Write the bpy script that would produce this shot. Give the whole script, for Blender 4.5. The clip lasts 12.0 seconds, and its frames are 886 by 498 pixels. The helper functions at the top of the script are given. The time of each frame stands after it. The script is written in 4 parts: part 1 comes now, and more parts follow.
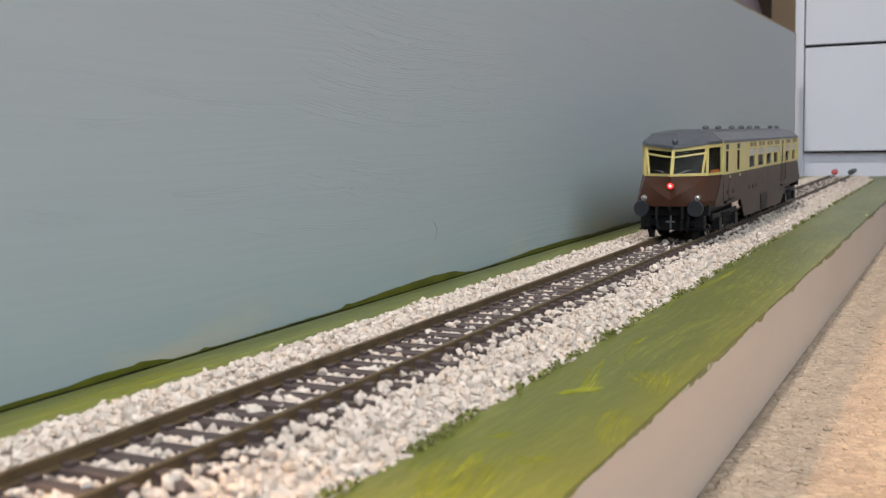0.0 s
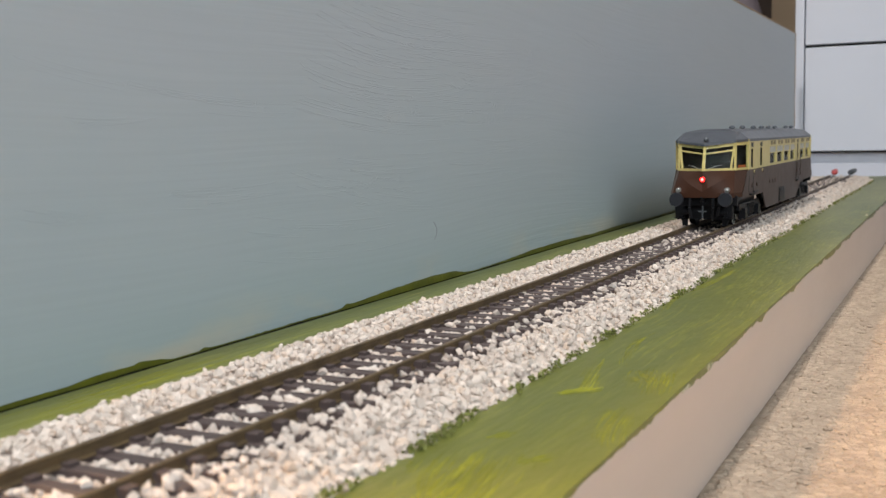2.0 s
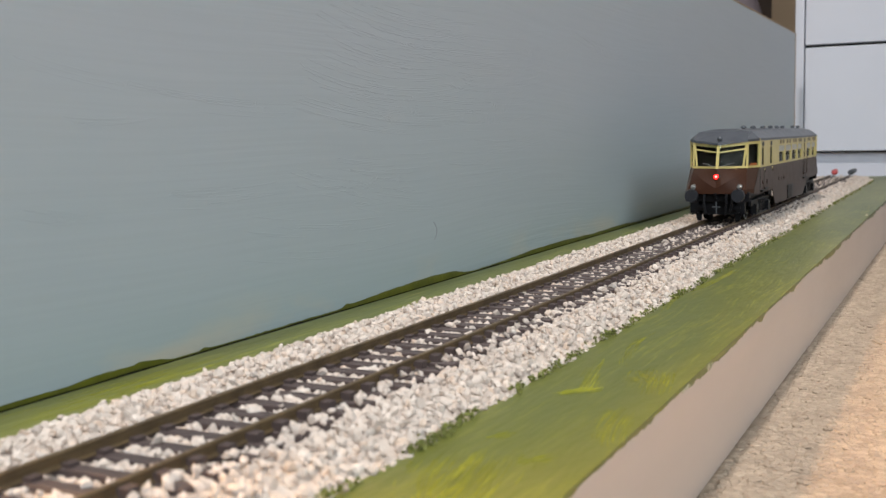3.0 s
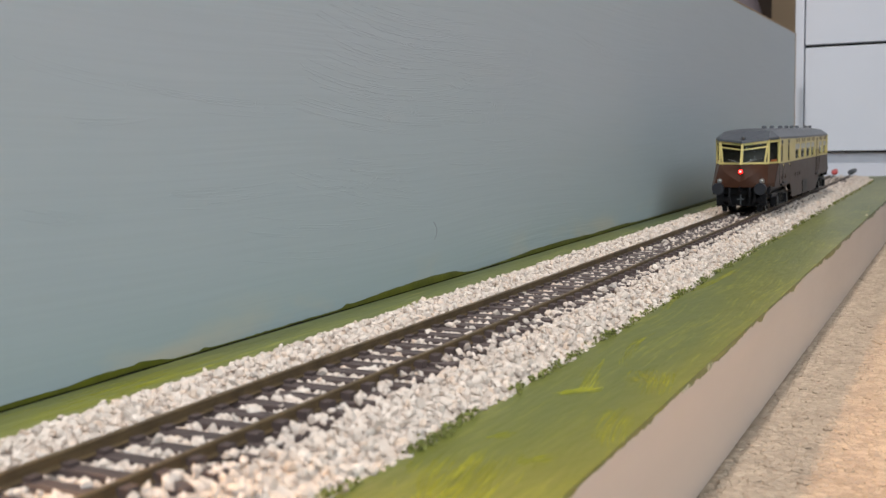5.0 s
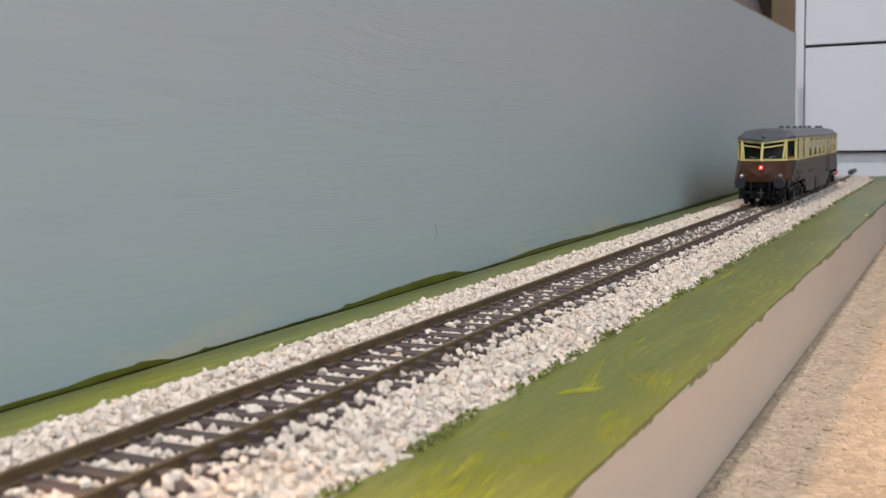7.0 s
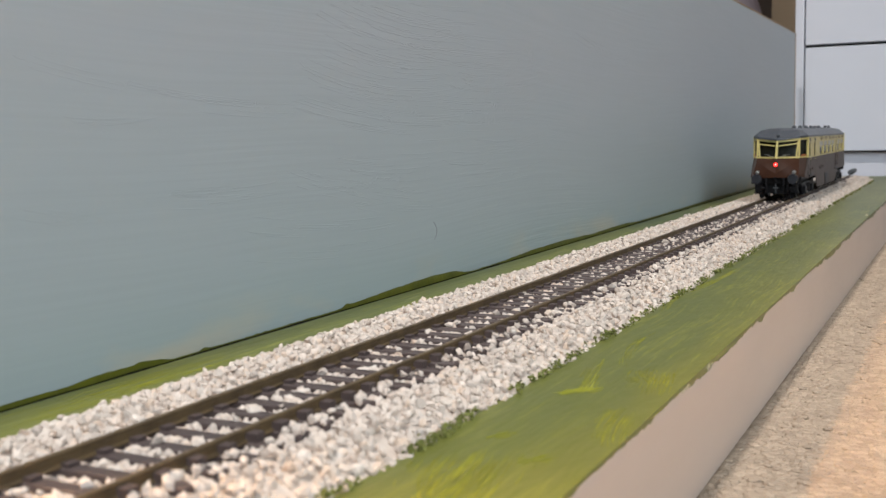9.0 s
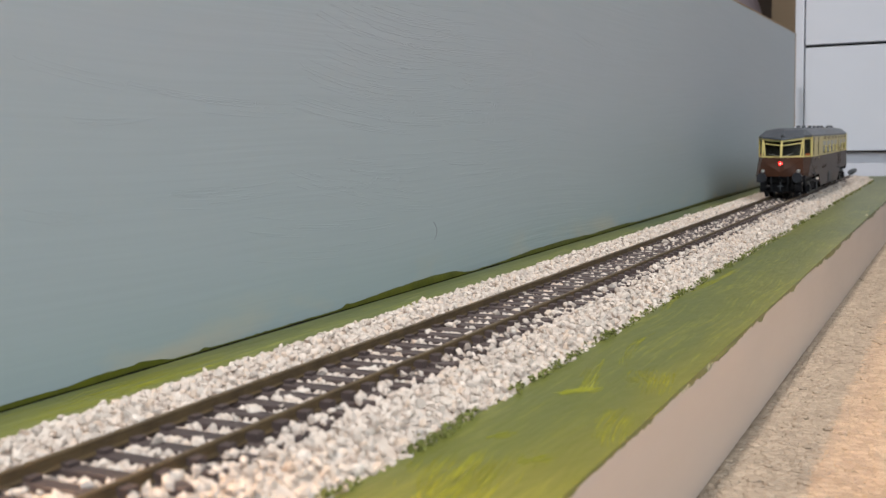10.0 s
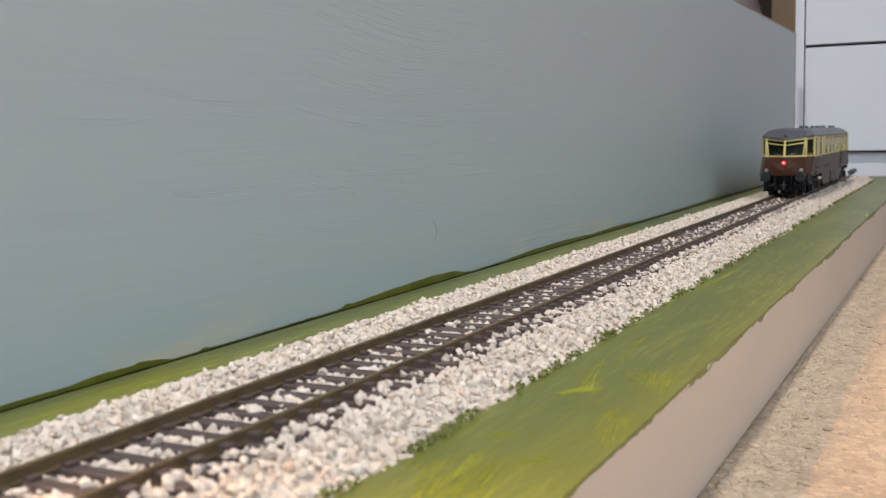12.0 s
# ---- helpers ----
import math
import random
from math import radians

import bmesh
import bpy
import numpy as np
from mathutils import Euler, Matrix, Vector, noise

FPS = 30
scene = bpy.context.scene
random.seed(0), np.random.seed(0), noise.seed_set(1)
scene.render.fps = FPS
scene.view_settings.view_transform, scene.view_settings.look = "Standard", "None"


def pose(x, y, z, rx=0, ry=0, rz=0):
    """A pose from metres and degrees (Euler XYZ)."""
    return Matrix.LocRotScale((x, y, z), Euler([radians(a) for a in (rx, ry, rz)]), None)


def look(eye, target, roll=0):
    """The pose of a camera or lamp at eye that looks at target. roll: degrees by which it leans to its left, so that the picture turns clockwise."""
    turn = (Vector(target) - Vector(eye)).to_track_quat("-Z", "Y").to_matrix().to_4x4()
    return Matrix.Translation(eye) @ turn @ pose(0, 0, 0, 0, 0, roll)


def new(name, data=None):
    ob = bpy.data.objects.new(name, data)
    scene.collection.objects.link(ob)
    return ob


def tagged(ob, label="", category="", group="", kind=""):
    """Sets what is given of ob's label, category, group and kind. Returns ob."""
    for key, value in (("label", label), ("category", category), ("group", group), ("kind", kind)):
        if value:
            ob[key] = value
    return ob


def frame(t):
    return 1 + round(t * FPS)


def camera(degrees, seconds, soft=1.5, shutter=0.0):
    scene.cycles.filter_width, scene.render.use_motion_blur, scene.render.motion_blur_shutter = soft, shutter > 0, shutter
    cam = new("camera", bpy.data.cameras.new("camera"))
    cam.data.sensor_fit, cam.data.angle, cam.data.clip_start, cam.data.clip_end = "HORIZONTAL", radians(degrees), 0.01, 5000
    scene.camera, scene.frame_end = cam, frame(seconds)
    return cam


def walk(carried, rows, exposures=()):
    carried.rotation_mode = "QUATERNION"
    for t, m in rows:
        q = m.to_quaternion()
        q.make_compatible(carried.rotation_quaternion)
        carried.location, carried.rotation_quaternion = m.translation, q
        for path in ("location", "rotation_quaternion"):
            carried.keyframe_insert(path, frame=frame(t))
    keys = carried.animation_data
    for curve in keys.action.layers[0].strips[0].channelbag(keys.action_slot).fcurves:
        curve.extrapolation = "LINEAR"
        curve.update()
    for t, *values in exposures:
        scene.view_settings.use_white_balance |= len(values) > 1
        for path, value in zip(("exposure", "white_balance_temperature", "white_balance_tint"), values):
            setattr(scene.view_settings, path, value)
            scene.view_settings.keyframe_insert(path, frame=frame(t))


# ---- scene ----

# Sizes are in metres. The model is to 4 mm to the foot: P is one full-size metre on the model.
P = 0.013123
RAIL_Z = 0.0341          # top of the rails above the carpet
BOARD_Z = 0.0272         # top of the baseboard
WALL_X = -0.0590         # face of the backscene
NEAR_END = 0.060         # where the backscene begins
EDGE_X = 0.0581          # front edge of the baseboard
RAIL_END = 1.062
CAB_Y = 1.234            # face of the drawer unit

# ---------------------------------------------------------------- camera
cam = camera(45.79, 12.0, soft=1.3)
YAW, PITCH = 0.4638, 0.1064
eye = Vector((0.10791, 0.0, 0.07825))
aim = eye + Vector((-math.sin(YAW) * math.cos(PITCH), math.cos(YAW) * math.cos(PITCH), -math.sin(PITCH)))
walk(cam, [(0.0, look(eye, aim, -1.25)), (12.0, look(eye, aim, -1.25))])
cam.data.dof.use_dof = True
cam.data.dof.focus_distance = 0.36
cam.data.dof.aperture_fstop = 42.0

# ---------------------------------------------------------------- light
world = bpy.data.worlds.new("world")
scene.world = world
world.use_nodes = True
wn = world.node_tree.nodes
sky = wn.new("ShaderNodeTexSky")
sky.sky_type, sky.sun_disc = "NISHITA", False
sky.sun_elevation, sky.sun_rotation = radians(40), radians(150)
wn["Background"].inputs["Strength"].default_value = 0.10
world.node_tree.links.new(sky.outputs["Color"], wn["Background"].inputs["Color"])


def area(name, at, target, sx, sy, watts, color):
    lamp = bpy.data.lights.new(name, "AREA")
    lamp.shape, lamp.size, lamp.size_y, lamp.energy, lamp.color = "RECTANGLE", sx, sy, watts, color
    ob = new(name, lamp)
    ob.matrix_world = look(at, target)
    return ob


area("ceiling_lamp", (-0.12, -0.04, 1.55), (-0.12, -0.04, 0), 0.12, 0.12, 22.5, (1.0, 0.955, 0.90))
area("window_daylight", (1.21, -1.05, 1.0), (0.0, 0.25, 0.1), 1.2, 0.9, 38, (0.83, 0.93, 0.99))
# an unseen warm lamp beyond the backscene: its light passes over the top and round the near end
warm_lamp = area("table_lamp", (-0.52, -0.30, 0.80), (0.08, 0.20, 0), 0.09, 0.09, 1.5, (1.0, 0.60, 0.27))
# cone narrowed only to keep its light off the drawers
warm_lamp.data.spread = radians(68)
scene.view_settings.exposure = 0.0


# ---------------------------------------------------------------- materials
def material(name, color, color2=None, scale=40.0, rough=0.6, metal=0.0, bump=0.0, bump_scale=None, stretch=(1, 1, 1), fine=0.0, coat=0.0, spec=0.5, island=0.0, detail=5):
    """A surface of two mottled tones with grain at two scales; stretch squeezes the pattern along an axis."""
    m = bpy.data.materials.new(name)
    m.use_nodes = True
    n, l = m.node_tree.nodes, m.node_tree.links
    b = n["Principled BSDF"]
    b.inputs["Roughness"].default_value, b.inputs["Metallic"].default_value = rough, metal
    b.inputs["Coat Weight"].default_value = coat
    b.inputs["Specular IOR Level"].default_value = spec
    tc, mp = n.new("ShaderNodeTexCoord"), n.new("ShaderNodeMapping")
    mp.inputs["Scale"].default_value = stretch
    l.new(tc.outputs["Object"], mp.inputs["Vector"])
    color2 = color2 or tuple(c * 0.8 for c in color)
    nz = n.new("ShaderNodeTexNoise")
    nz.inputs["Scale"].default_value, nz.inputs["Detail"].default_value = scale, detail
    l.new(mp.outputs["Vector"], nz.inputs["Vector"])
    mix = n.new("ShaderNodeMix")
    mix.data_type = "RGBA"
    ramp = n.new("ShaderNodeMapRange")
    ramp.inputs["From Min"].default_value, ramp.inputs["From Max"].default_value = 0.35, 0.68
    l.new(nz.outputs["Fac"], ramp.inputs["Value"])
    l.new(ramp.outputs["Result"], mix.inputs["Factor"])
    mix.inputs["A"].default_value, mix.inputs["B"].default_value = (*color, 1), (*color2, 1)
    out = mix.outputs["Result"]
    if island:
        geo, hsv, rng = n.new("ShaderNodeNewGeometry"), n.new("ShaderNodeHueSaturation"), n.new("ShaderNodeMapRange")
        rng.inputs["To Min"].default_value, rng.inputs["To Max"].default_value = 1 - island, 1 + island * 0.6
        l.new(geo.outputs["Random Per Island"], rng.inputs["Value"])
        l.new(rng.outputs["Result"], hsv.inputs["Value"])
        l.new(out, hsv.inputs["Color"])
        out = hsv.outputs["Color"]
    l.new(out, b.inputs["Base Color"])
    rr = n.new("ShaderNodeMapRange")
    rr.inputs["To Min"].default_value, rr.inputs["To Max"].default_value = max(0.02, rough - 0.08), min(1, rough + 0.08)
    l.new(nz.outputs["Fac"], rr.inputs["Value"])
    l.new(rr.outputs["Result"], b.inputs["Roughness"])
    if bump:
        n2 = n.new("ShaderNodeTexNoise")
        n2.inputs["Scale"].default_value, n2.inputs["Detail"].default_value = bump_scale or scale * 3, 6
        l.new(mp.outputs["Vector"], n2.inputs["Vector"])
        bp = n.new("ShaderNodeBump")
        bp.inputs["Strength"].default_value, bp.inputs["Distance"].default_value = 1.0, bump
        l.new(n2.outputs["Fac"], bp.inputs["Height"])
        l.new(bp.outputs["Normal"], b.inputs["Normal"])
    return m


def glowing(name, color, strength):
    m = bpy.data.materials.new(name)
    m.use_nodes = True
    b = m.node_tree.nodes["Principled BSDF"]
    b.inputs["Base Color"].default_value = (*color, 1)
    b.inputs["Emission Color"].default_value = (*color, 1)
    b.inputs["Emission Strength"].default_value = strength
    return m


def glass(name, tint=(1, 1, 1)):
    """Clear glazing: a sheen over a pane that lets light straight through."""
    m = bpy.data.materials.new(name)
    m.use_nodes = True
    n, l = m.node_tree.nodes, m.node_tree.links
    n.remove(n["Principled BSDF"])
    tr, gl, fr, mx = n.new("ShaderNodeBsdfTransparent"), n.new("ShaderNodeBsdfGlossy"), n.new("ShaderNodeFresnel"), n.new("ShaderNodeMixShader")
    tr.inputs["Color"].default_value = (*tint, 1)
    gl.inputs["Roughness"].default_value = 0.05
    fr.inputs["IOR"].default_value = 1.08
    l.new(fr.outputs["Fac"], mx.inputs["Fac"])
    l.new(tr.outputs["BSDF"], mx.inputs[1])
    l.new(gl.outputs["BSDF"], mx.inputs[2])
    l.new(mx.outputs["Shader"], n["Material Output"].inputs["Surface"])
    return m


M_CARPET = material("carpet_wool", (0.495, 0.385, 0.292), (0.435, 0.335, 0.255), 60, 0.95, bump=0.0009, bump_scale=1700, island=0.17, spec=0.1)
M_TAN = material("tan_paint", (0.56, 0.46, 0.395), (0.51, 0.42, 0.36), 30, 0.45, bump=0.00006, bump_scale=500, stretch=(1, 0.2, 1))
M_OLIVE = material("olive_paint", (0.125, 0.130, 0.012), (0.075, 0.085, 0.010), 120, 0.4, bump=0.0002, bump_scale=400)
M_ROOM = material("emulsion_paint", (0.28, 0.28, 0.275), (0.25, 0.25, 0.245), 3, 0.8)
M_WHITE = material("white_laminate", (0.62, 0.635, 0.71), (0.595, 0.61, 0.685), 12, 0.35, bump=0.00002, bump_scale=300)
# near-black that puts the shade of gaps and openings into colour
M_SHADOWGAP = material("gap_shade_black", (0.018, 0.017, 0.014), None, 30, 0.8, spec=0.1)
M_RAIL = material("rusty_rail", (0.125, 0.084, 0.042), (0.082, 0.055, 0.030), 220, 0.5, 0.15, bump=0.00012, bump_scale=900)
M_SLEEPER = material("sleeper_plastic", (0.078, 0.055, 0.052), (0.052, 0.037, 0.036), 300, 0.55, bump=0.00012, bump_scale=1500, stretch=(0.25, 1, 1))
M_STONE = material("white_limestone", (0.635, 0.555, 0.495), (0.535, 0.435, 0.37), 350, 0.85, bump=0.0002, bump_scale=1500, island=0.22)
def tan_chips(m):
    """One chip in eight is a tan or rusty stone."""
    n, l = m.node_tree.nodes, m.node_tree.links
    b = n["Principled BSDF"]
    old = b.inputs["Base Color"].links[0].from_socket
    geo, cut, mix = n.new("ShaderNodeNewGeometry"), n.new("ShaderNodeMapRange"), n.new("ShaderNodeMix")
    cut.inputs["From Min"].default_value, cut.inputs["From Max"].default_value, cut.inputs["To Max"].default_value = 0.84, 0.90, 0.55
    mix.data_type = "RGBA"
    l.new(geo.outputs["Random Per Island"], cut.inputs["Value"])
    l.new(cut.outputs["Result"], mix.inputs["Factor"])
    l.new(old, mix.inputs["A"])
    mix.inputs["B"].default_value = (0.50, 0.36, 0.26, 1)
    l.new(mix.outputs["Result"], b.inputs["Base Color"])


tan_chips(M_STONE)
M_FLOCK = material("green_flock", (0.19, 0.20, 0.06), (0.12, 0.13, 0.04), 300, 0.95, island=0.4, spec=0.1)
M_CHOC = material("chocolate_paint", (0.0370, 0.0118, 0.0044), (0.0320, 0.0102, 0.0039), 200, 0.55, spec=0.16, bump=0.00002, bump_scale=1500)
M_CHOC.node_tree.nodes["Principled BSDF"].inputs["Sheen Weight"].default_value = 0.10
M_CREAM = material("cream_paint", (0.53, 0.435, 0.170), (0.48, 0.395, 0.155), 200, 0.4, spec=0.3, bump=0.00002, bump_scale=1500)
M_ROOF = material("grey_roof_paint", (0.072, 0.078, 0.092), (0.06, 0.065, 0.078), 200, 0.42, spec=0.5, bump=0.00003, bump_scale=1200)
M_BLACK = material("satin_black", (0.008, 0.008, 0.010), (0.005, 0.005, 0.006), 300, 0.45, spec=0.18)
M_BUFFER = material("buffer_black", (0.020, 0.021, 0.026), (0.015, 0.016, 0.020), 300, 0.4, spec=0.3)
M_STEEL = material("bright_steel", (0.55, 0.55, 0.55), (0.42, 0.42, 0.42), 400, 0.3, 0.9)
M_SEAT = material("seat_cloth", (0.10, 0.09, 0.08), (0.07, 0.06, 0.05), 300, 0.9)
M_PALE = material("pale_blind", (0.46, 0.45, 0.42), (0.40, 0.39, 0.37), 300, 0.8)
M_ORANGE = material("varnished_wood", (0.35, 0.09, 0.02), (0.25, 0.06, 0.015), 300, 0.5)
M_CARD = material("cardboard", (0.37, 0.29, 0.205), (0.32, 0.25, 0.175), 15, 0.8, bump=0.0001, bump_scale=200, stretch=(1, 1, 0.2))
M_BROWN = material("dark_gap_brown", (0.045, 0.025, 0.016), (0.03, 0.017, 0.011), 15, 0.6)
M_MAUVE = material("mauve_fabric", (0.26, 0.215, 0.24), (0.21, 0.175, 0.195), 20, 0.9, bump=0.0006, bump_scale=150)
# clip boots lightened: haze and highlight are put into these two colours
M_BOOT = material("hazed_black_pvc", (0.045, 0.050, 0.058), (0.035, 0.04, 0.046), 200, 0.5)
M_RED = material("red_pvc", (0.48, 0.07, 0.07), (0.40, 0.05, 0.05), 200, 0.4)
M_GLASS = glass("window_glass")
M_CABGLASS = glass("cab_glass", (0.9, 0.93, 0.92))
M_LAMP = glowing("red_tail_lamp", (1.0, 0.008, 0.006), 3)
M_BULB = glowing("lamp_filament", (1.0, 0.14, 0.125), 5)
M_STROKE = material("yellow_green_paint", (0.27, 0.265, 0.028), (0.20, 0.205, 0.026), 300, 0.5, island=0.35, spec=0.2)
M_FILLER = material("cream_filler", (0.60, 0.55, 0.40), (0.50, 0.45, 0.30), 400, 0.8)
M_MDF = material("raw_edge_and_gap_brown", (0.36, 0.25, 0.15), (0.28, 0.19, 0.11), 200, 0.8)
# cream darkened: the shade of the vent hoods is put into this colour
M_VENT = material("shaded_cream_louvre", (0.20, 0.145, 0.06), (0.15, 0.11, 0.045), 200, 0.5)


def green_paint():
    """Brushed grass-green paint: streaks along the board, rubbed to yellow in places."""
    m = material("brushed_green_paint", (0.152, 0.154, 0.021), (0.086, 0.106, 0.032), 22, 0.40, bump=0.00036, bump_scale=420, stretch=(1, 0.2, 1), spec=0.45)
    n, l = m.node_tree.nodes, m.node_tree.links
    b = n["Principled BSDF"]
    old = b.inputs["Base Color"].links[0].from_socket
    tc = n.new("ShaderNodeTexCoord")
    mp = n.new("ShaderNodeMapping")
    mp.inputs["Scale"].default_value = (1, 0.045, 1)
    mp.inputs["Rotation"].default_value = (0, 0, -0.22)
    st = n.new("ShaderNodeTexNoise")
    st.inputs["Scale"].default_value, st.inputs["Detail"].default_value, st.inputs["Roughness"].default_value = 1000, 6, 0.7
    pt = n.new("ShaderNodeTexNoise")
    pt.inputs["Scale"].default_value, pt.inputs["Detail"].default_value = 30, 5
    # sweeping strokes: the brush turns from patch to patch
    turn, sweep = n.new("ShaderNodeTexNoise"), n.new("ShaderNodeVectorMath")
    turn.inputs["Scale"].default_value, turn.inputs["Detail"].default_value = 22, 0
    sweep.operation = "MULTIPLY_ADD"
    sweep.inputs[1].default_value = (0.005, 0.010, 0)
    l.new(tc.outputs["Object"], turn.inputs["Vector"])
    l.new(turn.outputs["Color"], sweep.inputs[0])
    l.new(tc.outputs["Object"], sweep.inputs[2])
    l.new(sweep.outputs["Vector"], mp.inputs["Vector"])
    l.new(mp.outputs["Vector"], st.inputs["Vector"])
    l.new(tc.outputs["Object"], pt.inputs["Vector"])
    a, c, mul = n.new("ShaderNodeMapRange"), n.new("ShaderNodeMapRange"), n.new("ShaderNodeMath")
    a.inputs["From Min"].default_value, a.inputs["From Max"].default_value = 0.50, 0.64
    c.inputs["From Min"].default_value, c.inputs["From Max"].default_value = 0.36, 0.62
    mul.operation = "MULTIPLY"
    l.new(st.outputs["Fac"], a.inputs["Value"])
    l.new(pt.outputs["Fac"], c.inputs["Value"])
    l.new(a.outputs["Result"], mul.inputs[0])
    l.new(c.outputs["Result"], mul.inputs[1])
    mix = n.new("ShaderNodeMix")
    mix.data_type = "RGBA"
    l.new(mul.outputs["Value"], mix.inputs["Factor"])
    l.new(old, mix.inputs["A"])
    mix.inputs["B"].default_value = (0.225, 0.226, 0.036, 1)
    l.new(mix.outputs["Result"], b.inputs["Base Color"])
    return m


def backscene_paint():
    """Brushed grey-blue sky paint, turning greener low down, with sweeping bristle marks."""
    m = bpy.data.materials.new("backscene_paint")
    m.use_nodes = True
    n, l = m.node_tree.nodes, m.node_tree.links
    b = n["Principled BSDF"]
    tc, sep = n.new("ShaderNodeTexCoord"), n.new("ShaderNodeSeparateXYZ")
    l.new(tc.outputs["Object"], sep.inputs["Vector"])
    big = n.new("ShaderNodeTexNoise")
    big.inputs["Scale"].default_value, big.inputs["Detail"].default_value = 9, 4
    l.new(tc.outputs["Object"], big.inputs["Vector"])
    grad = n.new("ShaderNodeMapRange")
    grad.inputs["From Min"].default_value, grad.inputs["From Max"].default_value = 0.0, 0.11
    l.new(sep.outputs["Z"], grad.inputs["Value"])
    add = n.new("ShaderNodeMath")
    add.operation, add.use_clamp = "MULTIPLY_ADD", True
    add.inputs[1].default_value = 0.35
    l.new(big.outputs["Fac"], add.inputs[0])
    sub = n.new("ShaderNodeMath")
    sub.operation = "SUBTRACT"
    sub.inputs[1].default_value = 0.17
    l.new(grad.outputs["Result"], sub.inputs[0])
    l.new(sub.outputs["Value"], add.inputs[2])
    mix = n.new("ShaderNodeMix")
    mix.data_type = "RGBA"
    l.new(add.outputs["Value"], mix.inputs["Factor"])
    mix.inputs["A"].default_value, mix.inputs["B"].default_value = (0.330, 0.400, 0.402, 1), (0.376, 0.404, 0.430, 1)
    smear, low, mask = n.new("ShaderNodeTexNoise"), n.new("ShaderNodeMapRange"), n.new("ShaderNodeMath")
    smear.inputs["Scale"].default_value, smear.inputs["Detail"].default_value = 45, 6
    sq = n.new("ShaderNodeMapping")
    sq.inputs["Scale"].default_value = (1, 0.35, 1)
    l.new(tc.outputs["Object"], sq.inputs["Vector"])
    l.new(sq.outputs["Vector"], smear.inputs["Vector"])
    cut = n.new("ShaderNodeMapRange")
    cut.inputs["From Min"].default_value, cut.inputs["From Max"].default_value = 0.48, 0.64
    l.new(smear.outputs["Fac"], cut.inputs["Value"])
    low.inputs["From Min"].default_value, low.inputs["From Max"].default_value = 0.040, 0.028
    l.new(sep.outputs["Z"], low.inputs["Value"])
    mask.operation = "MULTIPLY"
    l.new(cut.outputs["Result"], mask.inputs[0])
    l.new(low.outputs["Result"], mask.inputs[1])
    dirty = n.new("ShaderNodeMix")
    dirty.data_type = "RGBA"
    l.new(mask.outputs["Value"], dirty.inputs["Factor"])
    l.new(mix.outputs["Result"], dirty.inputs["A"])
    dirty.inputs["B"].default_value = (0.48, 0.44, 0.34, 1)
    tone, coat = n.new("ShaderNodeHueSaturation"), n.new("ShaderNodeMapRange")
    l.new(dirty.outputs["Result"], tone.inputs["Color"])
    l.new(coat.outputs["Result"], tone.inputs["Value"])
    l.new(tone.outputs["Color"], b.inputs["Base Color"])
    b.inputs["Roughness"].default_value = 0.50
    b.inputs["Specular IOR Level"].default_value = 0.30
    # bristle marks: fine ridges drawn out along the board, swept into shallow arcs, strong in patches only
    wob = n.new("ShaderNodeTexNoise")
    wob.inputs["Scale"].default_value, wob.inputs["Detail"].default_value = 5, 1
    l.new(tc.outputs["Object"], wob.inputs["Vector"])
    shift = n.new("ShaderNodeVectorMath")
    shift.operation = "MULTIPLY_ADD"
    shift.inputs[1].default_value = (0, 0, 0.014)
    l.new(wob.outputs["Color"], shift.inputs[0])
    l.new(tc.outputs["Object"], shift.inputs[2])
    mp = n.new("ShaderNodeMapping")
    mp.inputs["Scale"].default_value = (1, 0.022, 1)
    l.new(shift.outputs["Vector"], mp.inputs["Vector"])
    br = n.new("ShaderNodeTexNoise")
    br.inputs["Scale"].default_value, br.inputs["Detail"].default_value = 800, 5
    l.new(mp.outputs["Vector"], br.inputs["Vector"])
    # thin and thick coats along the strokes
    coat.inputs["From Min"].default_value, coat.inputs["From Max"].default_value = 0.30, 0.70
    coat.inputs["To Min"].default_value, coat.inputs["To Max"].default_value = 0.98, 1.02
    l.new(br.outputs["Fac"], coat.inputs["Value"])
    patch = n.new("ShaderNodeTexNoise")
    patch.inputs["Scale"].default_value = 14
    wide = n.new("ShaderNodeMapping")
    wide.inputs["Scale"].default_value = (1, 0.4, 1.2)
    l.new(tc.outputs["Object"], wide.inputs["Vector"])
    l.new(wide.outputs["Vector"], patch.inputs["Vector"])
    pr = n.new("ShaderNodeMapRange")
    pr.inputs["From Min"].default_value, pr.inputs["From Max"].default_value = 0.50, 0.74
    pr.inputs["To Min"].default_value = 0.04
    l.new(patch.outputs["Fac"], pr.inputs["Value"])
    hgt = n.new("ShaderNodeMath")
    hgt.operation = "MULTIPLY"
    l.new(br.outputs["Fac"], hgt.inputs[0])
    l.new(pr.outputs["Result"], hgt.inputs[1])
    bp = n.new("ShaderNodeBump")
    bp.inputs["Strength"].default_value, bp.inputs["Distance"].default_value = 1.0, 0.00022
    l.new(hgt.outputs["Value"], bp.inputs["Height"])
    l.new(bp.outputs["Normal"], b.inputs["Normal"])
    return m


M_GREEN = green_paint()
M_SKYPAINT = backscene_paint()


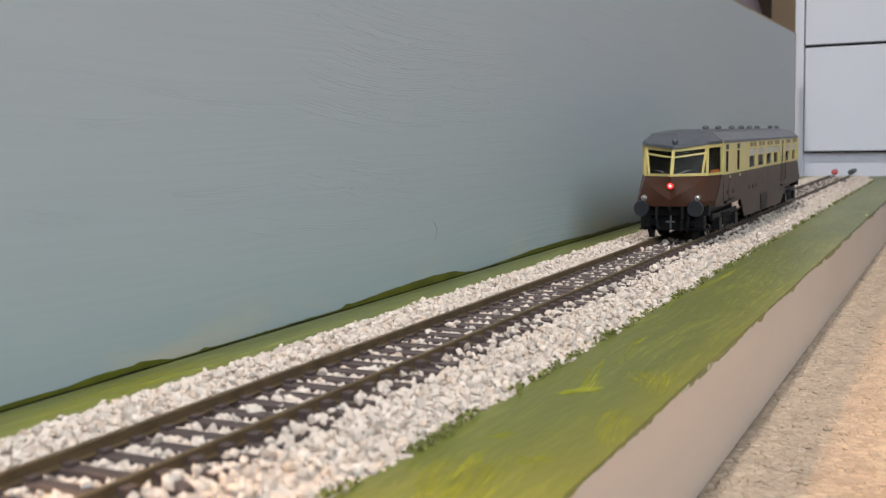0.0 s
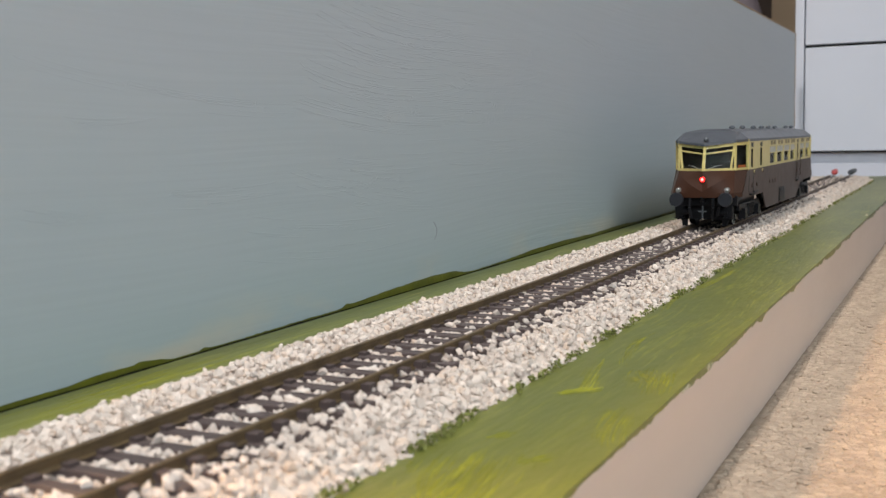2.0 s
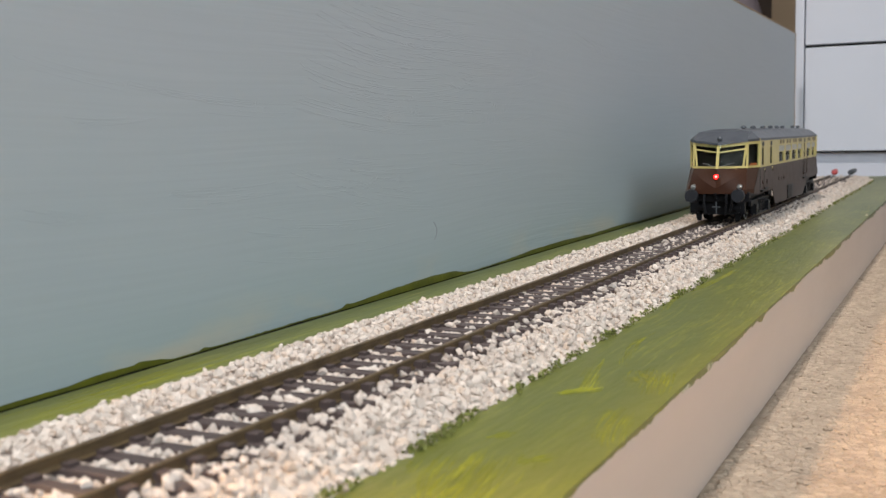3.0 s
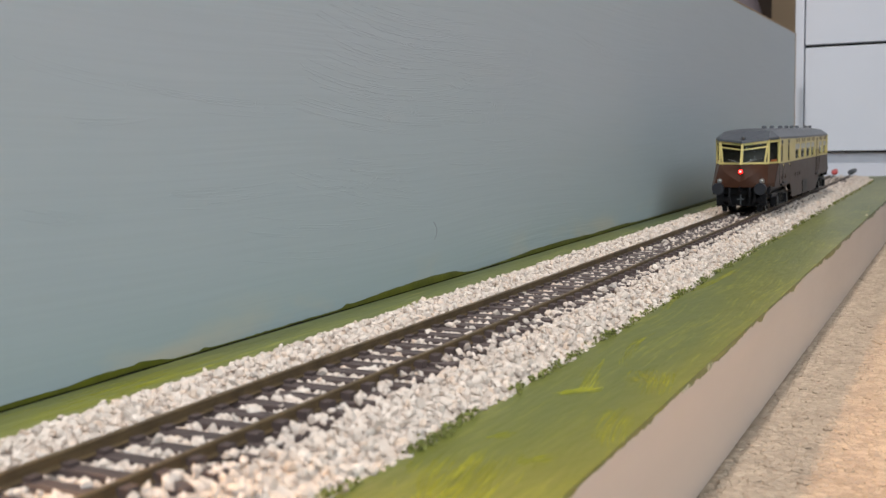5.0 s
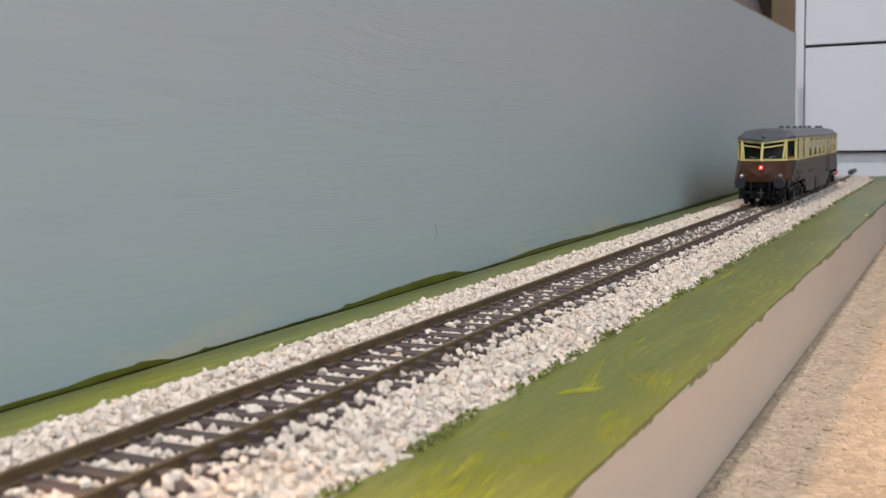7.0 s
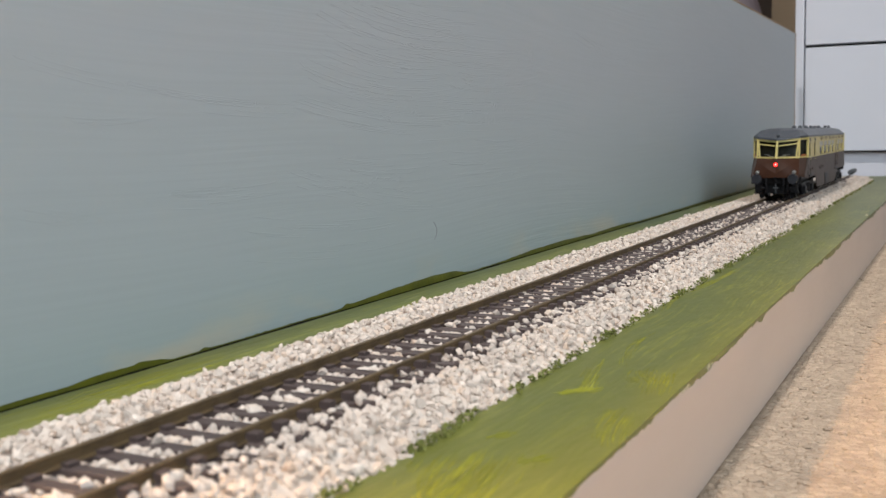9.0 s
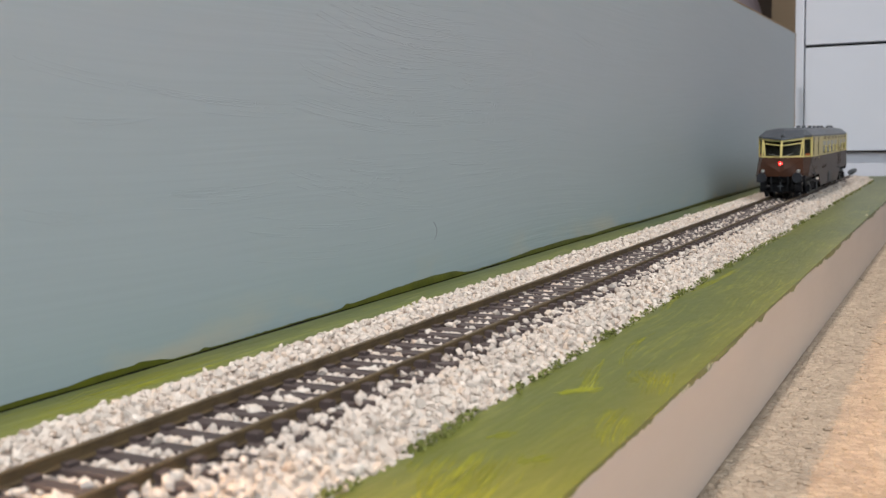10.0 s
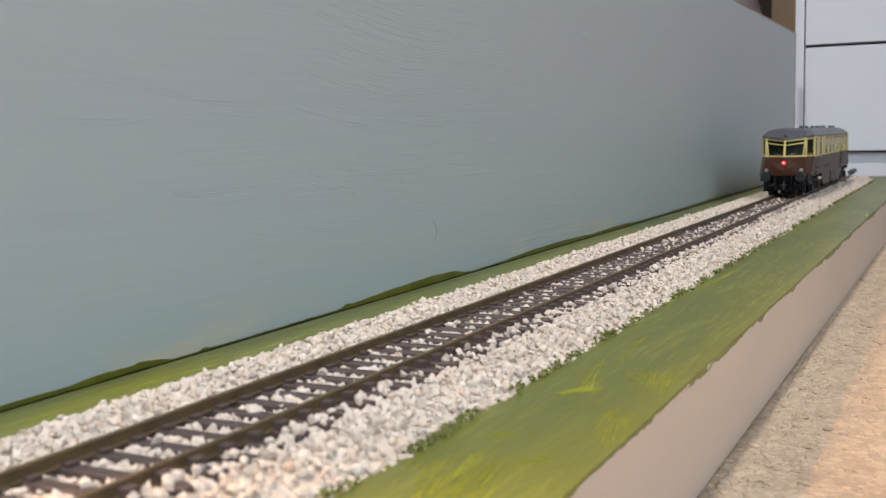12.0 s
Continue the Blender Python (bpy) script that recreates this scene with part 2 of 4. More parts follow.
# ---------------------------------------------------------------- mesh helpers
def box(bm, x0, x1, y0, y1, z0, z1):
    """Add a block to bm; returns its new vertices."""
    v = [bm.verts.new((x, y, z)) for z in (z0, z1) for y in (y0, y1) for x in (x0, x1)]
    for q in ((0, 2, 3, 1), (4, 5, 7, 6), (0, 1, 5, 4), (2, 6, 7, 3), (0, 4, 6, 2), (1, 3, 7, 5)):
        bm.faces.new([v[i] for i in q])
    return v


def rod(bm, a, b, r, n=10, r2=None):
    """Add a round bar from a to b, tapering from r to r2."""
    a, b = Vector(a), Vector(b)
    m = Matrix.Translation((a + b) / 2) @ (b - a).to_track_quat("Z", "Y").to_matrix().to_4x4()
    return bmesh.ops.create_cone(bm, cap_ends=True, segments=n, radius1=r, radius2=r if r2 is None else r2, depth=(b - a).length, matrix=m)["verts"]


def ball(bm, at, rx, ry, rz, seg=12):
    return bmesh.ops.create_uvsphere(bm, u_segments=seg, v_segments=max(6, seg // 2), radius=1, matrix=Matrix.Translation(at) @ Matrix.Diagonal((rx, ry, rz, 1)))["verts"]


def bevel(bm, w, seg=2):
    bmesh.ops.bevel(bm, geom=list(bm.edges), offset=w, segments=seg, affect="EDGES", profile=0.6)


def mesh_of(name, bm, mat, smooth=False, scale=1.0):
    if scale != 1.0:
        bmesh.ops.scale(bm, vec=(scale,) * 3, verts=bm.verts)
    bmesh.ops.recalc_face_normals(bm, faces=bm.faces)
    me = bpy.data.meshes.new(name)
    bm.to_mesh(me)
    bm.free()
    me.materials.append(mat)
    if smooth:
        for p in me.polygons:
            p.use_smooth = True
    return me


def part(name, bm, mat, parent=None, label="", smooth=False, scale=1.0):
    """Link bm as one mesh object, under parent if there is one."""
    ob = new(name, mesh_of(name, bm, mat, smooth, scale))
    ob.parent = parent
    if label:
        tagged(ob, label)
    return ob


def block(name, mat, x0, x1, y0, y1, z0, z1, bev=0.0, parent=None, label=""):
    bm = bmesh.new()
    box(bm, x0, x1, y0, y1, z0, z1)
    if bev:
        bevel(bm, bev)
    return part(name, bm, mat, parent, label)


# ---------------------------------------------------------------- room
# Unseen shell added to close the room; grey tone chosen to limit bounced light.
RX0, RX1, RY0, RY1, RH = -1.6, 1.30, -2.4, 1.75, 2.4
tagged(block("floor", M_CARPET, RX0, RX1, RY0, RY1, -0.05, -0.0004), "beige looped wool carpet on the floor", "floor", kind="structure")
tagged(block("ceiling", M_ROOM, RX0, RX1, RY0, RY1, RH, RH + 0.1), "plain grey ceiling, added unseen to close the room", "ceiling", kind="structure")
tagged(block("wall_west", M_ROOM, RX0 - 0.1, RX0, RY0, RY1, 0, RH), "plain grey room wall, added unseen", "wall", kind="structure")
tagged(block("wall_north", M_ROOM, RX0 - 0.1, RX1 + 0.1, RY1, RY1 + 0.1, 0, RH), "plain grey room wall, added unseen", "wall", kind="structure")
tagged(block("wall_south", M_ROOM, RX0 - 0.1, RX1 + 0.1, RY0 - 0.1, RY0, 0, RH), "plain grey room wall, added unseen", "wall", kind="structure")
# Unseen window opening, put to the right where the daylight area lamp stands.
WY0, WY1, WZ0, WZ1 = -1.70, -0.40, 0.5, 1.5
bm = bmesh.new()
box(bm, RX1, RX1 + 0.1, RY0, WY0, 0, RH)
box(bm, RX1, RX1 + 0.1, WY1, RY1, 0, RH)
box(bm, RX1, RX1 + 0.1, WY0, WY1, 0, WZ0)
box(bm, RX1, RX1 + 0.1, WY0, WY1, WZ1, RH)
tagged(part("wall_east", bm, M_ROOM), "plain grey room wall with a window opening, added unseen", "wall", kind="structure")


# ---------------------------------------------------------------- baseboard and backscene
def bristles(bm, rnd, p, q, up, wide, count, bow, thin, thick, rise):
    """A bundle of fine paint ridges drawn from p to q on the plane with normal up."""
    side = (q - p).cross(up).normalized()
    for _ in range(count):
        f0 = rnd.uniform(-0.3, 0.7)
        f1 = f0 + rnd.uniform(0.2, 0.6)
        off, hw = side * rnd.gauss(0, wide / 2.0), rnd.uniform(thin, thick)
        rows = []
        for k in range(8):
            f = f0 + (f1 - f0) * k / 7
            c = p.lerp(q, f) + off + side * bow * (q - p).length * 4 * f * (1 - f)
            w = hw * math.sin(math.pi * (0.06 + 0.88 * k / 7))
            rows.append([bm.verts.new(v) for v in (c - side * w, c + up * rise, c + side * w)])
        for r0, r1 in zip(rows, rows[1:]):
            bm.faces.new((r0[0], r1[0], r1[1], r0[1]))
            bm.faces.new((r0[1], r1[1], r1[2], r0[2]))


def baseboard():
    bm = bmesh.new()
    x0, rings = WALL_X + 0.0022, []
    for i in range(61):
        y = -0.12 + 1.31 * i / 60
        foot = EDGE_X - 0.0013 + 0.0032 * (y + 0.12)
        rings.append([bm.verts.new(c) for c in ((x0, y, 0), (foot, y, 0), (EDGE_X, y, BOARD_Z - 0.0005), (EDGE_X - 0.0005, y, BOARD_Z), (x0, y, BOARD_Z))])
    for p, q in zip(rings, rings[1:]):
        for k in range(5):
            bm.faces.new((p[k], p[(k + 1) % 5], q[(k + 1) % 5], q[k]))
    bm.faces.new(rings[0])
    bm.faces.new(rings[-1])
    board = part("baseboard", bm, M_TAN)
    tagged(board, "long timber baseboard painted tan along its edge, lying on the carpet", "baseboard")
    # paint film with a ragged hem that runs over the edge in places
    bm = bmesh.new()
    rows, n = [], 900
    for i in range(n + 1):
        y = -0.12 + 1.31 * i / n
        w = 0.8 * noise.noise((y * 35, 1.3, 0)) + 0.5 * noise.noise((y * 120, 4.1, 0)) + 0.35 * noise.noise((y * 420, 7.7, 0))
        hem = EDGE_X + 0.0001
        drop = max(0.0, 0.0022 * w + 0.0006)
        z = BOARD_Z + 0.0003
        rows.append([bm.verts.new(c) for c in ((WALL_X + 0.0024, y, z), (hem - 0.01, y, z), (hem, y, z), (EDGE_X + 0.00015, y, BOARD_Z - 0.0004 - drop))])
    for a, b in zip(rows, rows[1:]):
        for k in range(3):
            bm.faces.new((a[k], a[k + 1], b[k + 1], b[k]))
    part("paint_film", bm, M_GREEN, board, "brushed grass-green paint with yellow streaks")
    # bundles of bristle strokes in lighter paint: start, end, breadth, count
    rnd = random.Random(5)
    bm = bmesh.new()
    for x0, y0, x1, y1, wide, count in (
            (0.0436, 0.1298, 0.0405, 0.1486, 0.0060, 26), (0.0400, 0.1290, 0.0346, 0.1461, 0.0035, 12), (0.0372, 0.1581, 0.0390, 0.1625, 0.0014, 6),
            (0.0545, 0.2010, 0.0515, 0.2180, 0.0035, 14), (0.0500, 0.2080, 0.0470, 0.2180, 0.0040, 13), (0.0381, 0.1920, 0.0431, 0.1980, 0.0018, 9),
            (0.0398, 0.1992, 0.0349, 0.2297, 0.0022, 8), (0.0293, 0.3049, 0.0280, 0.3550, 0.0018, 8), (0.0309, 0.3420, 0.0334, 0.3963, 0.0016, 7),
            (0.0470, 0.1481, 0.0496, 0.1523, 0.0020, 7), (0.0560, 0.1640, 0.0535, 0.1860, 0.0040, 12), (0.0402, 0.2252, 0.0372, 0.2522, 0.0020, 6),
            (0.0210, 0.4885, 0.0306, 0.5326, 0.0012, 4), (-0.0490, 0.1420, -0.0483, 0.1917, 0.0050, 7)):
        bristles(bm, rnd, Vector((x0, y0, BOARD_Z + 0.00034)), Vector((x1, y1, BOARD_Z + 0.00034)), Vector((0, 0, 1)), wide, count * 4, rnd.uniform(-0.06, 0.06), 0.00004, 0.00015, 0.00005)
    tagged(part("brush_stroke", bm, M_STROKE, board, "yellow-green bristle strokes"), kind="stuff")
    bm = bmesh.new()
    for y, s in ((0.655, 1.7), (0.2060, 0.7), (0.2095, 0.9), (0.2290, 1.1), (0.2325, 0.7)):
        vs = ball(bm, (EDGE_X - (0.0015 if y > 0.5 else 0.0001), y, BOARD_Z - (0.0 if y > 0.5 else 0.0007)), 0.0004 * s, 0.0022 * s, 0.0007 * s, 10)
        for v in vs:
            v.co += Vector([rnd.uniform(-1, 1) * 0.0002 for _ in range(3)])
    part("filler_chip", bm, M_FILLER, board, "cream chips of filler on the edge", smooth=True)


def backscene():
    top, end = 0.1802, 1.184
    bm = bmesh.new()
    box(bm, WALL_X - 0.006, WALL_X, NEAR_END, end, 0.0, top)
    bmesh.ops.bevel(bm, geom=list(bm.edges), offset=0.0006, segments=2, affect="EDGES")
    wall = part("backscene", bm, M_SKYPAINT)
    tagged(wall, "upright backscene board in brushed grey-blue paint", "backscene")
    # crest of the painted hills: distance along the board, millimetres above it
    crest = ((0.09, 0.7), (0.147, 0.9), (0.157, 0.9), (0.164, 1.4), (0.175, 1.4), (0.179, 1.7), (0.184, 1.2), (0.189, 0.1), (0.222, 0.3), (0.245, 0.4), (0.262, 0.4), (0.270, 1.0), (0.298, 2.1), (0.323, 2.6), (0.341, 2.3), (0.353, 0.4), (0.363, 0.3), (0.394, 0.8), (0.42, 1.8), (0.461, 2.0), (0.503, 1.2), (0.551, 1.8), (0.584, 0.8), (0.70, 1.2), (0.80, 1.9), (0.93, 1.4), (1.2, 0.8))
    bm = bmesh.new()
    rows, n = [], 1100
    for i in range(n + 1):
        y = NEAR_END + 0.002 + (1.182 - NEAR_END) * i / n
        h = 0.0001 + 0.001 * float(np.interp(y, [c[0] for c in crest], [c[1] for c in crest]))
        h += 0.00025 * noise.noise((y * 140, 0, 2)) + 0.00022 * noise.noise((y * 520, 3, 2))
        for at, tall in ((0.2008, 0.0006), (0.2672, 0.0008)):
            h += tall * math.exp(-((y - at) / 0.0016) ** 2)
        rows.append([bm.verts.new((WALL_X + 0.00025, y, BOARD_Z - 0.0001)), bm.verts.new((WALL_X + 0.00025, y, BOARD_Z + max(0.0003, h)))])
    for a, b in zip(rows, rows[1:]):
        bm.faces.new((a[0], b[0], b[1], a[1]))
    part("hedge_line", bm, M_OLIVE, wall, "olive-green painted band of low hills")
    # dark strip on the wall puts the shade of the open gap into colour
    bm = bmesh.new()
    rows = []
    for i in range(601):
        y = NEAR_END + 0.002 + (1.182 - NEAR_END) * i / 600
        h = 0.0001 + 0.0002 * noise.noise((y * 60, 9, 1))
        rows.append([bm.verts.new((WALL_X + 0.0005, y, BOARD_Z - 0.006)), bm.verts.new((WALL_X + 0.0005, y, BOARD_Z + h))])
    for a, b in zip(rows, rows[1:]):
        bm.faces.new((a[0], b[0], b[1], a[1]))
    part("seam_shade", bm, M_SHADOWGAP, wall, "dark strip for the shade of the seam along the foot")
    # ridges left by the brush: start and end along the board and up it, breadth, count
    rnd = random.Random(11)
    bm = bmesh.new()
    for y0, z0, y1, z1, wide, count in (
            (0.1577, 0.0942, 0.2408, 0.0876, 0.0014, 3), (0.1676, 0.0831, 0.1987, 0.0866, 0.0010, 3), (0.1510, 0.0640, 0.1676, 0.0619, 0.0014, 4),
            (0.2746, 0.1097, 0.3398, 0.1083, 0.0054, 7), (0.2675, 0.0976, 0.3393, 0.0968, 0.0060, 7), (0.2638, 0.0868, 0.3432, 0.0838, 0.0066, 8),
            (0.3443, 0.1070, 0.4636, 0.1160, 0.0081, 9), (0.3536, 0.1010, 0.4522, 0.1087, 0.0066, 7), (0.3434, 0.0878, 0.4339, 0.0903, 0.0057, 7),
            (0.3837, 0.0735, 0.4626, 0.0814, 0.0036, 5), (0.2506, 0.0670, 0.2854, 0.0633, 0.0026, 4), (0.2788, 0.0675, 0.3288, 0.0666, 0.0035, 5),
            (0.2784, 0.0611, 0.3283, 0.0561, 0.0042, 4), (0.4959, 0.1212, 0.5845, 0.1209, 0.0043, 4), (0.3500, 0.0640, 0.4300, 0.0660, 0.0060, 4), (0.2750, 0.1200, 0.3600, 0.1190, 0.0050, 5), (0.2350, 0.0520, 0.3000, 0.0490, 0.0060, 4), (0.1971, 0.0652, 0.2315, 0.0653, 0.0022, 5)):
        bristles(bm, rnd, Vector((WALL_X + 0.00001, y0, z0)), Vector((WALL_X + 0.00001, y1, z1)), Vector((1, 0, 0)), wide * 1.3, count * 5, rnd.uniform(0.012, 0.035), 0.00006, 0.00018, 0.000035)
    tagged(part("brush_ridge", bm, M_SKYPAINT, wall), kind="stuff")
    # a brown strip added for the gap at the end, a raw top edge where the paint stops short, and a bristle stuck in the
    # paint
    bm = bmesh.new()
    box(bm, WALL_X - 0.0058, WALL_X + 0.0003, end - 0.0032, end + 0.0003, 0.0, top - 0.0008)
    part("end_gap_strip", bm, M_MDF, wall, "brown strip for the raw top edge and the end gap")
    bm = bmesh.new()
    box(bm, WALL_X - 0.0058, WALL_X + 0.0003, 0.62, end - 0.0034, top - 0.0009, top + 0.0003)
    part("top_edge", bm, M_MDF, wall, "brown strip for the raw top edge and the end gap")
    bm = bmesh.new()
    pts = [Vector((WALL_X + 0.0001, 0.3268 + 0.0022 * math.sin(k * 0.5), 0.0486 - 0.0010 * k)) for k in range(7)]
    for p, q in zip(pts, pts[1:]):
        rod(bm, p, q, 0.00005, 5)
    part("brush_hair", bm, M_MAUVE, wall, "dark bristle stuck in the paint")


baseboard()
backscene()


# ---------------------------------------------------------------- track
def track():
    tr = new("railway_track")
    tagged(tr, "straight model railway track with rusty rails and dark sleepers", "track")
    prof = ((-0.85, -2.2), (0.85, -2.2), (0.85, -1.95), (0.38, -1.7), (0.38, -0.85), (0.5, -0.65), (0.5, -0.1), (0.38, 0), (-0.38, 0), (-0.5, -0.1), (-0.5, -0.65), (-0.38, -0.85), (-0.38, -1.7), (-0.85, -1.95))
    for side in (-1, 1):
        bm = bmesh.new()
        ends = [[bm.verts.new((side * 0.00877 + x * 0.001, y, RAIL_Z + z * 0.001)) for x, z in prof] for y in (-0.11, RAIL_END)]
        k = len(prof)
        for i in range(k):
            bm.faces.new((ends[0][i], ends[0][(i + 1) % k], ends[1][(i + 1) % k], ends[1][i]))
        bm.faces.new(ends[0])
        bm.faces.new(ends[1])
        part("rail", bm, M_RAIL, tr, "rust-brown painted rail")
    bm = bmesh.new()
    box(bm, -0.0150, 0.0150, -0.00145, 0.00145, RAIL_Z - 0.0056, RAIL_Z - 0.00215)
    bevel(bm, 0.00025, 1)
    for side in (-1, 1):
        for s2 in (-1, 1):
            outer = s2 == side
            x = side * 0.00877 + s2 * (0.0014 if outer else 0.0015)
            w = 0.0010 if outer else 0.0008
            box(bm, x - w, x + w, -0.0011, 0.0011, RAIL_Z - 0.0022, RAIL_Z - (0.0007 if outer else 0.0015))
    me = mesh_of("sleeper", bm, M_SLEEPER)
    y = 0.0665
    while y < RAIL_END - 0.002:
        s = new("sleeper", me)
        s.parent = tr
        s.location = (0, y, 0)
        y += 0.00692
    return tr


track()


def bed_height(x):
    """Top of the ballast across the track, from the baseboard up to the sleepers."""
    crest = 0.0040
    if x < -0.0165:
        return crest * min(1, max(0, (x + 0.0405) / 0.012))
    if x > 0.0165:
        return crest * min(1, max(0, (0.0290 - x) / 0.007))
    return 0.0041


def ballast():
    rng = np.random.default_rng(4)
    bm = bmesh.new()
    rows = []
    xs = np.linspace(-0.0405, 0.029, 36)
    for y in np.linspace(-0.11, RAIL_END + 0.02, 300):
        rows.append([bm.verts.new((x, y, BOARD_Z + 0.0002 + max(0, bed_height(x) - 0.0009))) for x in xs])
    for a, b in zip(rows, rows[1:]):
        for k in range(len(xs) - 1):
            bm.faces.new((a[k], a[k + 1], b[k + 1], b[k]))
    bed = part("ballast", bm, M_STONE, None)
    tagged(bed, "loose white limestone ballast chips heaped along the track", "ballast", kind="stuff")
    # chipped stone templates
    base = bmesh.new()
    bmesh.ops.create_icosphere(base, subdivisions=1, radius=1)
    bv = np.array([v.co[:] for v in base.verts])
    bf = np.array([[v.index for v in f.verts] for f in base.faces])
    base.free()
    temps = [bv * (1 + rng.uniform(-0.42, 0.34, (len(bv), 1))) * rng.uniform((0.8, 0.6, 0.55), (1.25, 1.0, 0.85)) for _ in range(12)]
    places = []
    n = 60000
    x = rng.uniform(-0.0415, 0.0296, n)
    y = rng.uniform(0.06, RAIL_END + 0.022, n)
    for px, py in zip(x, y):
        r = 0.00067 * rng.uniform(0.6, 1.75)
        jag = 0.0014 * noise.noise((py * 90, px * 0, 3.3 if px < 0 else 8.8)) + 0.0007 * noise.noise((py * 300, 0, 5 if px < 0 else 9))
        if px < -0.0402 + abs(jag) * 1.5 or px > 0.0290 + jag:
            continue
        h = bed_height(px)
        inside = abs(px) < 0.0148
        if inside:
            k = (py - 0.0665) / 0.00692
            off = abs(k - round(k)) * 0.00692
            if abs(abs(px) - 0.00877) < 0.0015:
                continue
            if off < 0.0019 and rng.random() > ((0.03 if py < 0.3 else 0.05 if py < 0.4 else 0.09) if px < 0.0105 else 0.55):
                continue
            if rng.random() < (0.30 if py < 0.20 else 0.56):
                continue
            z = BOARD_Z + (h - r * 0.12 if off > 0.0019 else 0.0047 + r * 0.5)
            r *= 1.04
        else:
            z = BOARD_Z + h + rng.uniform(-0.0010, 0.0007) - 0.0003
            if rng.random() < 0.03:
                z += 0.0008
        places.append((px, py, z, r))
    places = np.array(places)
    q = rng.normal(size=(len(places), 4))
    q /= np.linalg.norm(q, axis=1)[:, None]
    w, a, b, c = q.T
    R = np.stack([np.stack([1 - 2 * (b * b + c * c), 2 * (a * b - c * w), 2 * (a * c + b * w)], -1),
                  np.stack([2 * (a * b + c * w), 1 - 2 * (a * a + c * c), 2 * (b * c - a * w)], -1),
                  np.stack([2 * (a * c - b * w), 2 * (b * c + a * w), 1 - 2 * (a * a + b * b)], -1)], 1)
    pick = rng.integers(0, len(temps), len(places))
    near = np.zeros(len(places), bool)
    near[np.argsort(np.abs(places[:, 1] - 0.15) + np.abs(places[:, 0] - 0.01) * 2)[:300]] = True
    rest = np.where(~near)[0]
    V = np.concatenate([(temps[pick[i]] @ R[i].T) * places[i, 3] + places[i, :3] for i in rest])
    F = (bf[None] + (np.arange(len(rest)) * len(bv))[:, None, None]).reshape(-1, 3)
    me = bpy.data.meshes.new("chippings")
    me.from_pydata(V.tolist(), [], F.tolist())
    me.materials.append(M_STONE)
    ob = new("chippings", me)
    ob.parent = bed
    tagged(ob, kind="stuff")
    meshes = []
    for t in temps:
        m2 = bpy.data.meshes.new("stone")
        m2.from_pydata((t * 0.001).tolist(), [], bf.tolist())
        m2.materials.append(M_STONE)
        meshes.append(m2)
    for i in np.where(near)[0]:
        s = new("stone", meshes[pick[i]])
        s.parent = bed
        s.matrix_basis = Matrix.LocRotScale(places[i, :3], Matrix(R[i].tolist()).to_quaternion(), (places[i, 3] * 1000,) * 3)


def flock():
    """Green scatter caught along the hem of the ballast."""
    rng = np.random.default_rng(9)
    bv = np.array([(1, 0, -0.5), (-0.5, 0.87, -0.5), (-0.5, -0.87, -0.5), (0, 0, 1.0)])
    bf = np.array([(0, 1, 3), (1, 2, 3), (2, 0, 3), (0, 2, 1)])
    V, F = [], []
    n = 0
    for _ in range(11000):
        y = rng.uniform(0.08, RAIL_END + 0.02)
        clump = noise.noise((y * 70, 0, 6.1)) + 0.6 * noise.noise((y * 260, 0, 2.2))
        if clump < rng.uniform(-0.2, 0.7):
            continue
        jag = 0.0014 * noise.noise((y * 90, 0, 8.8)) + 0.0007 * noise.noise((y * 300, 0, 9))
        x = 0.0288 + jag + rng.normal() * 0.0007
        r = rng.uniform(0.00022, 0.00052)
        turn = np.array(Euler(rng.uniform(0, 6.28, 3).tolist()).to_matrix())
        V.extend((bv * rng.uniform(0.6, 1.4, 3) @ turn.T * r + (x, y, BOARD_Z + 0.0004 + rng.uniform(0, 0.0012))).tolist())
        F.extend((bf + n).tolist())
        n += 4
    me = bpy.data.meshes.new("grass_flock")
    me.from_pydata(V, [], F)
    me.materials.append(M_FLOCK)
    tagged(new("grass_flock", me), "dark green scatter along the hem of the ballast", "grass", kind="stuff")


def carpet_loops():
    rng = np.random.default_rng(2)
    base = bmesh.new()
    bmesh.ops.create_uvsphere(base, u_segments=6, v_segments=4, radius=1)
    bmesh.ops.triangulate(base, faces=base.faces)
    bv = np.array([v.co[:] for v in base.verts])
    bf = np.array([[v.index for v in f.verts] for f in base.faces])
    base.free()
    V, F, n = [], [], 0
    y = 0.10
    while y < 0.80:
        step = 0.00125
        x = EDGE_X + 0.0006 + rng.uniform(0, 0.0012)
        reach = 0.112
        while x < reach:
            a = rng.normal() * 0.25
            r = np.array([[math.cos(a), -math.sin(a), 0], [math.sin(a), math.cos(a), 0], [0, 0, 1]])
            s = np.array([0.00160, 0.00105, 0.0005]) * rng.uniform(0.8, 1.2)
            V.append((bv * s) @ r.T + (x, y + rng.normal() * 0.0003, -0.0006 + rng.normal() * 0.00018))
            F.append(bf + n)
            n += len(bv)
            x += 0.0020 * rng.uniform(0.8, 1.2)
        y += step
    me = bpy.data.meshes.new("carpet_pile")
    me.from_pydata(np.concatenate(V).tolist(), [], np.concatenate(F).tolist())
    me.materials.append(M_CARPET)
    for p in me.polygons:
        p.use_smooth = True
    tagged(new("carpet_pile", me), "beige looped pile of the wool carpet", "carpet", kind="stuff")


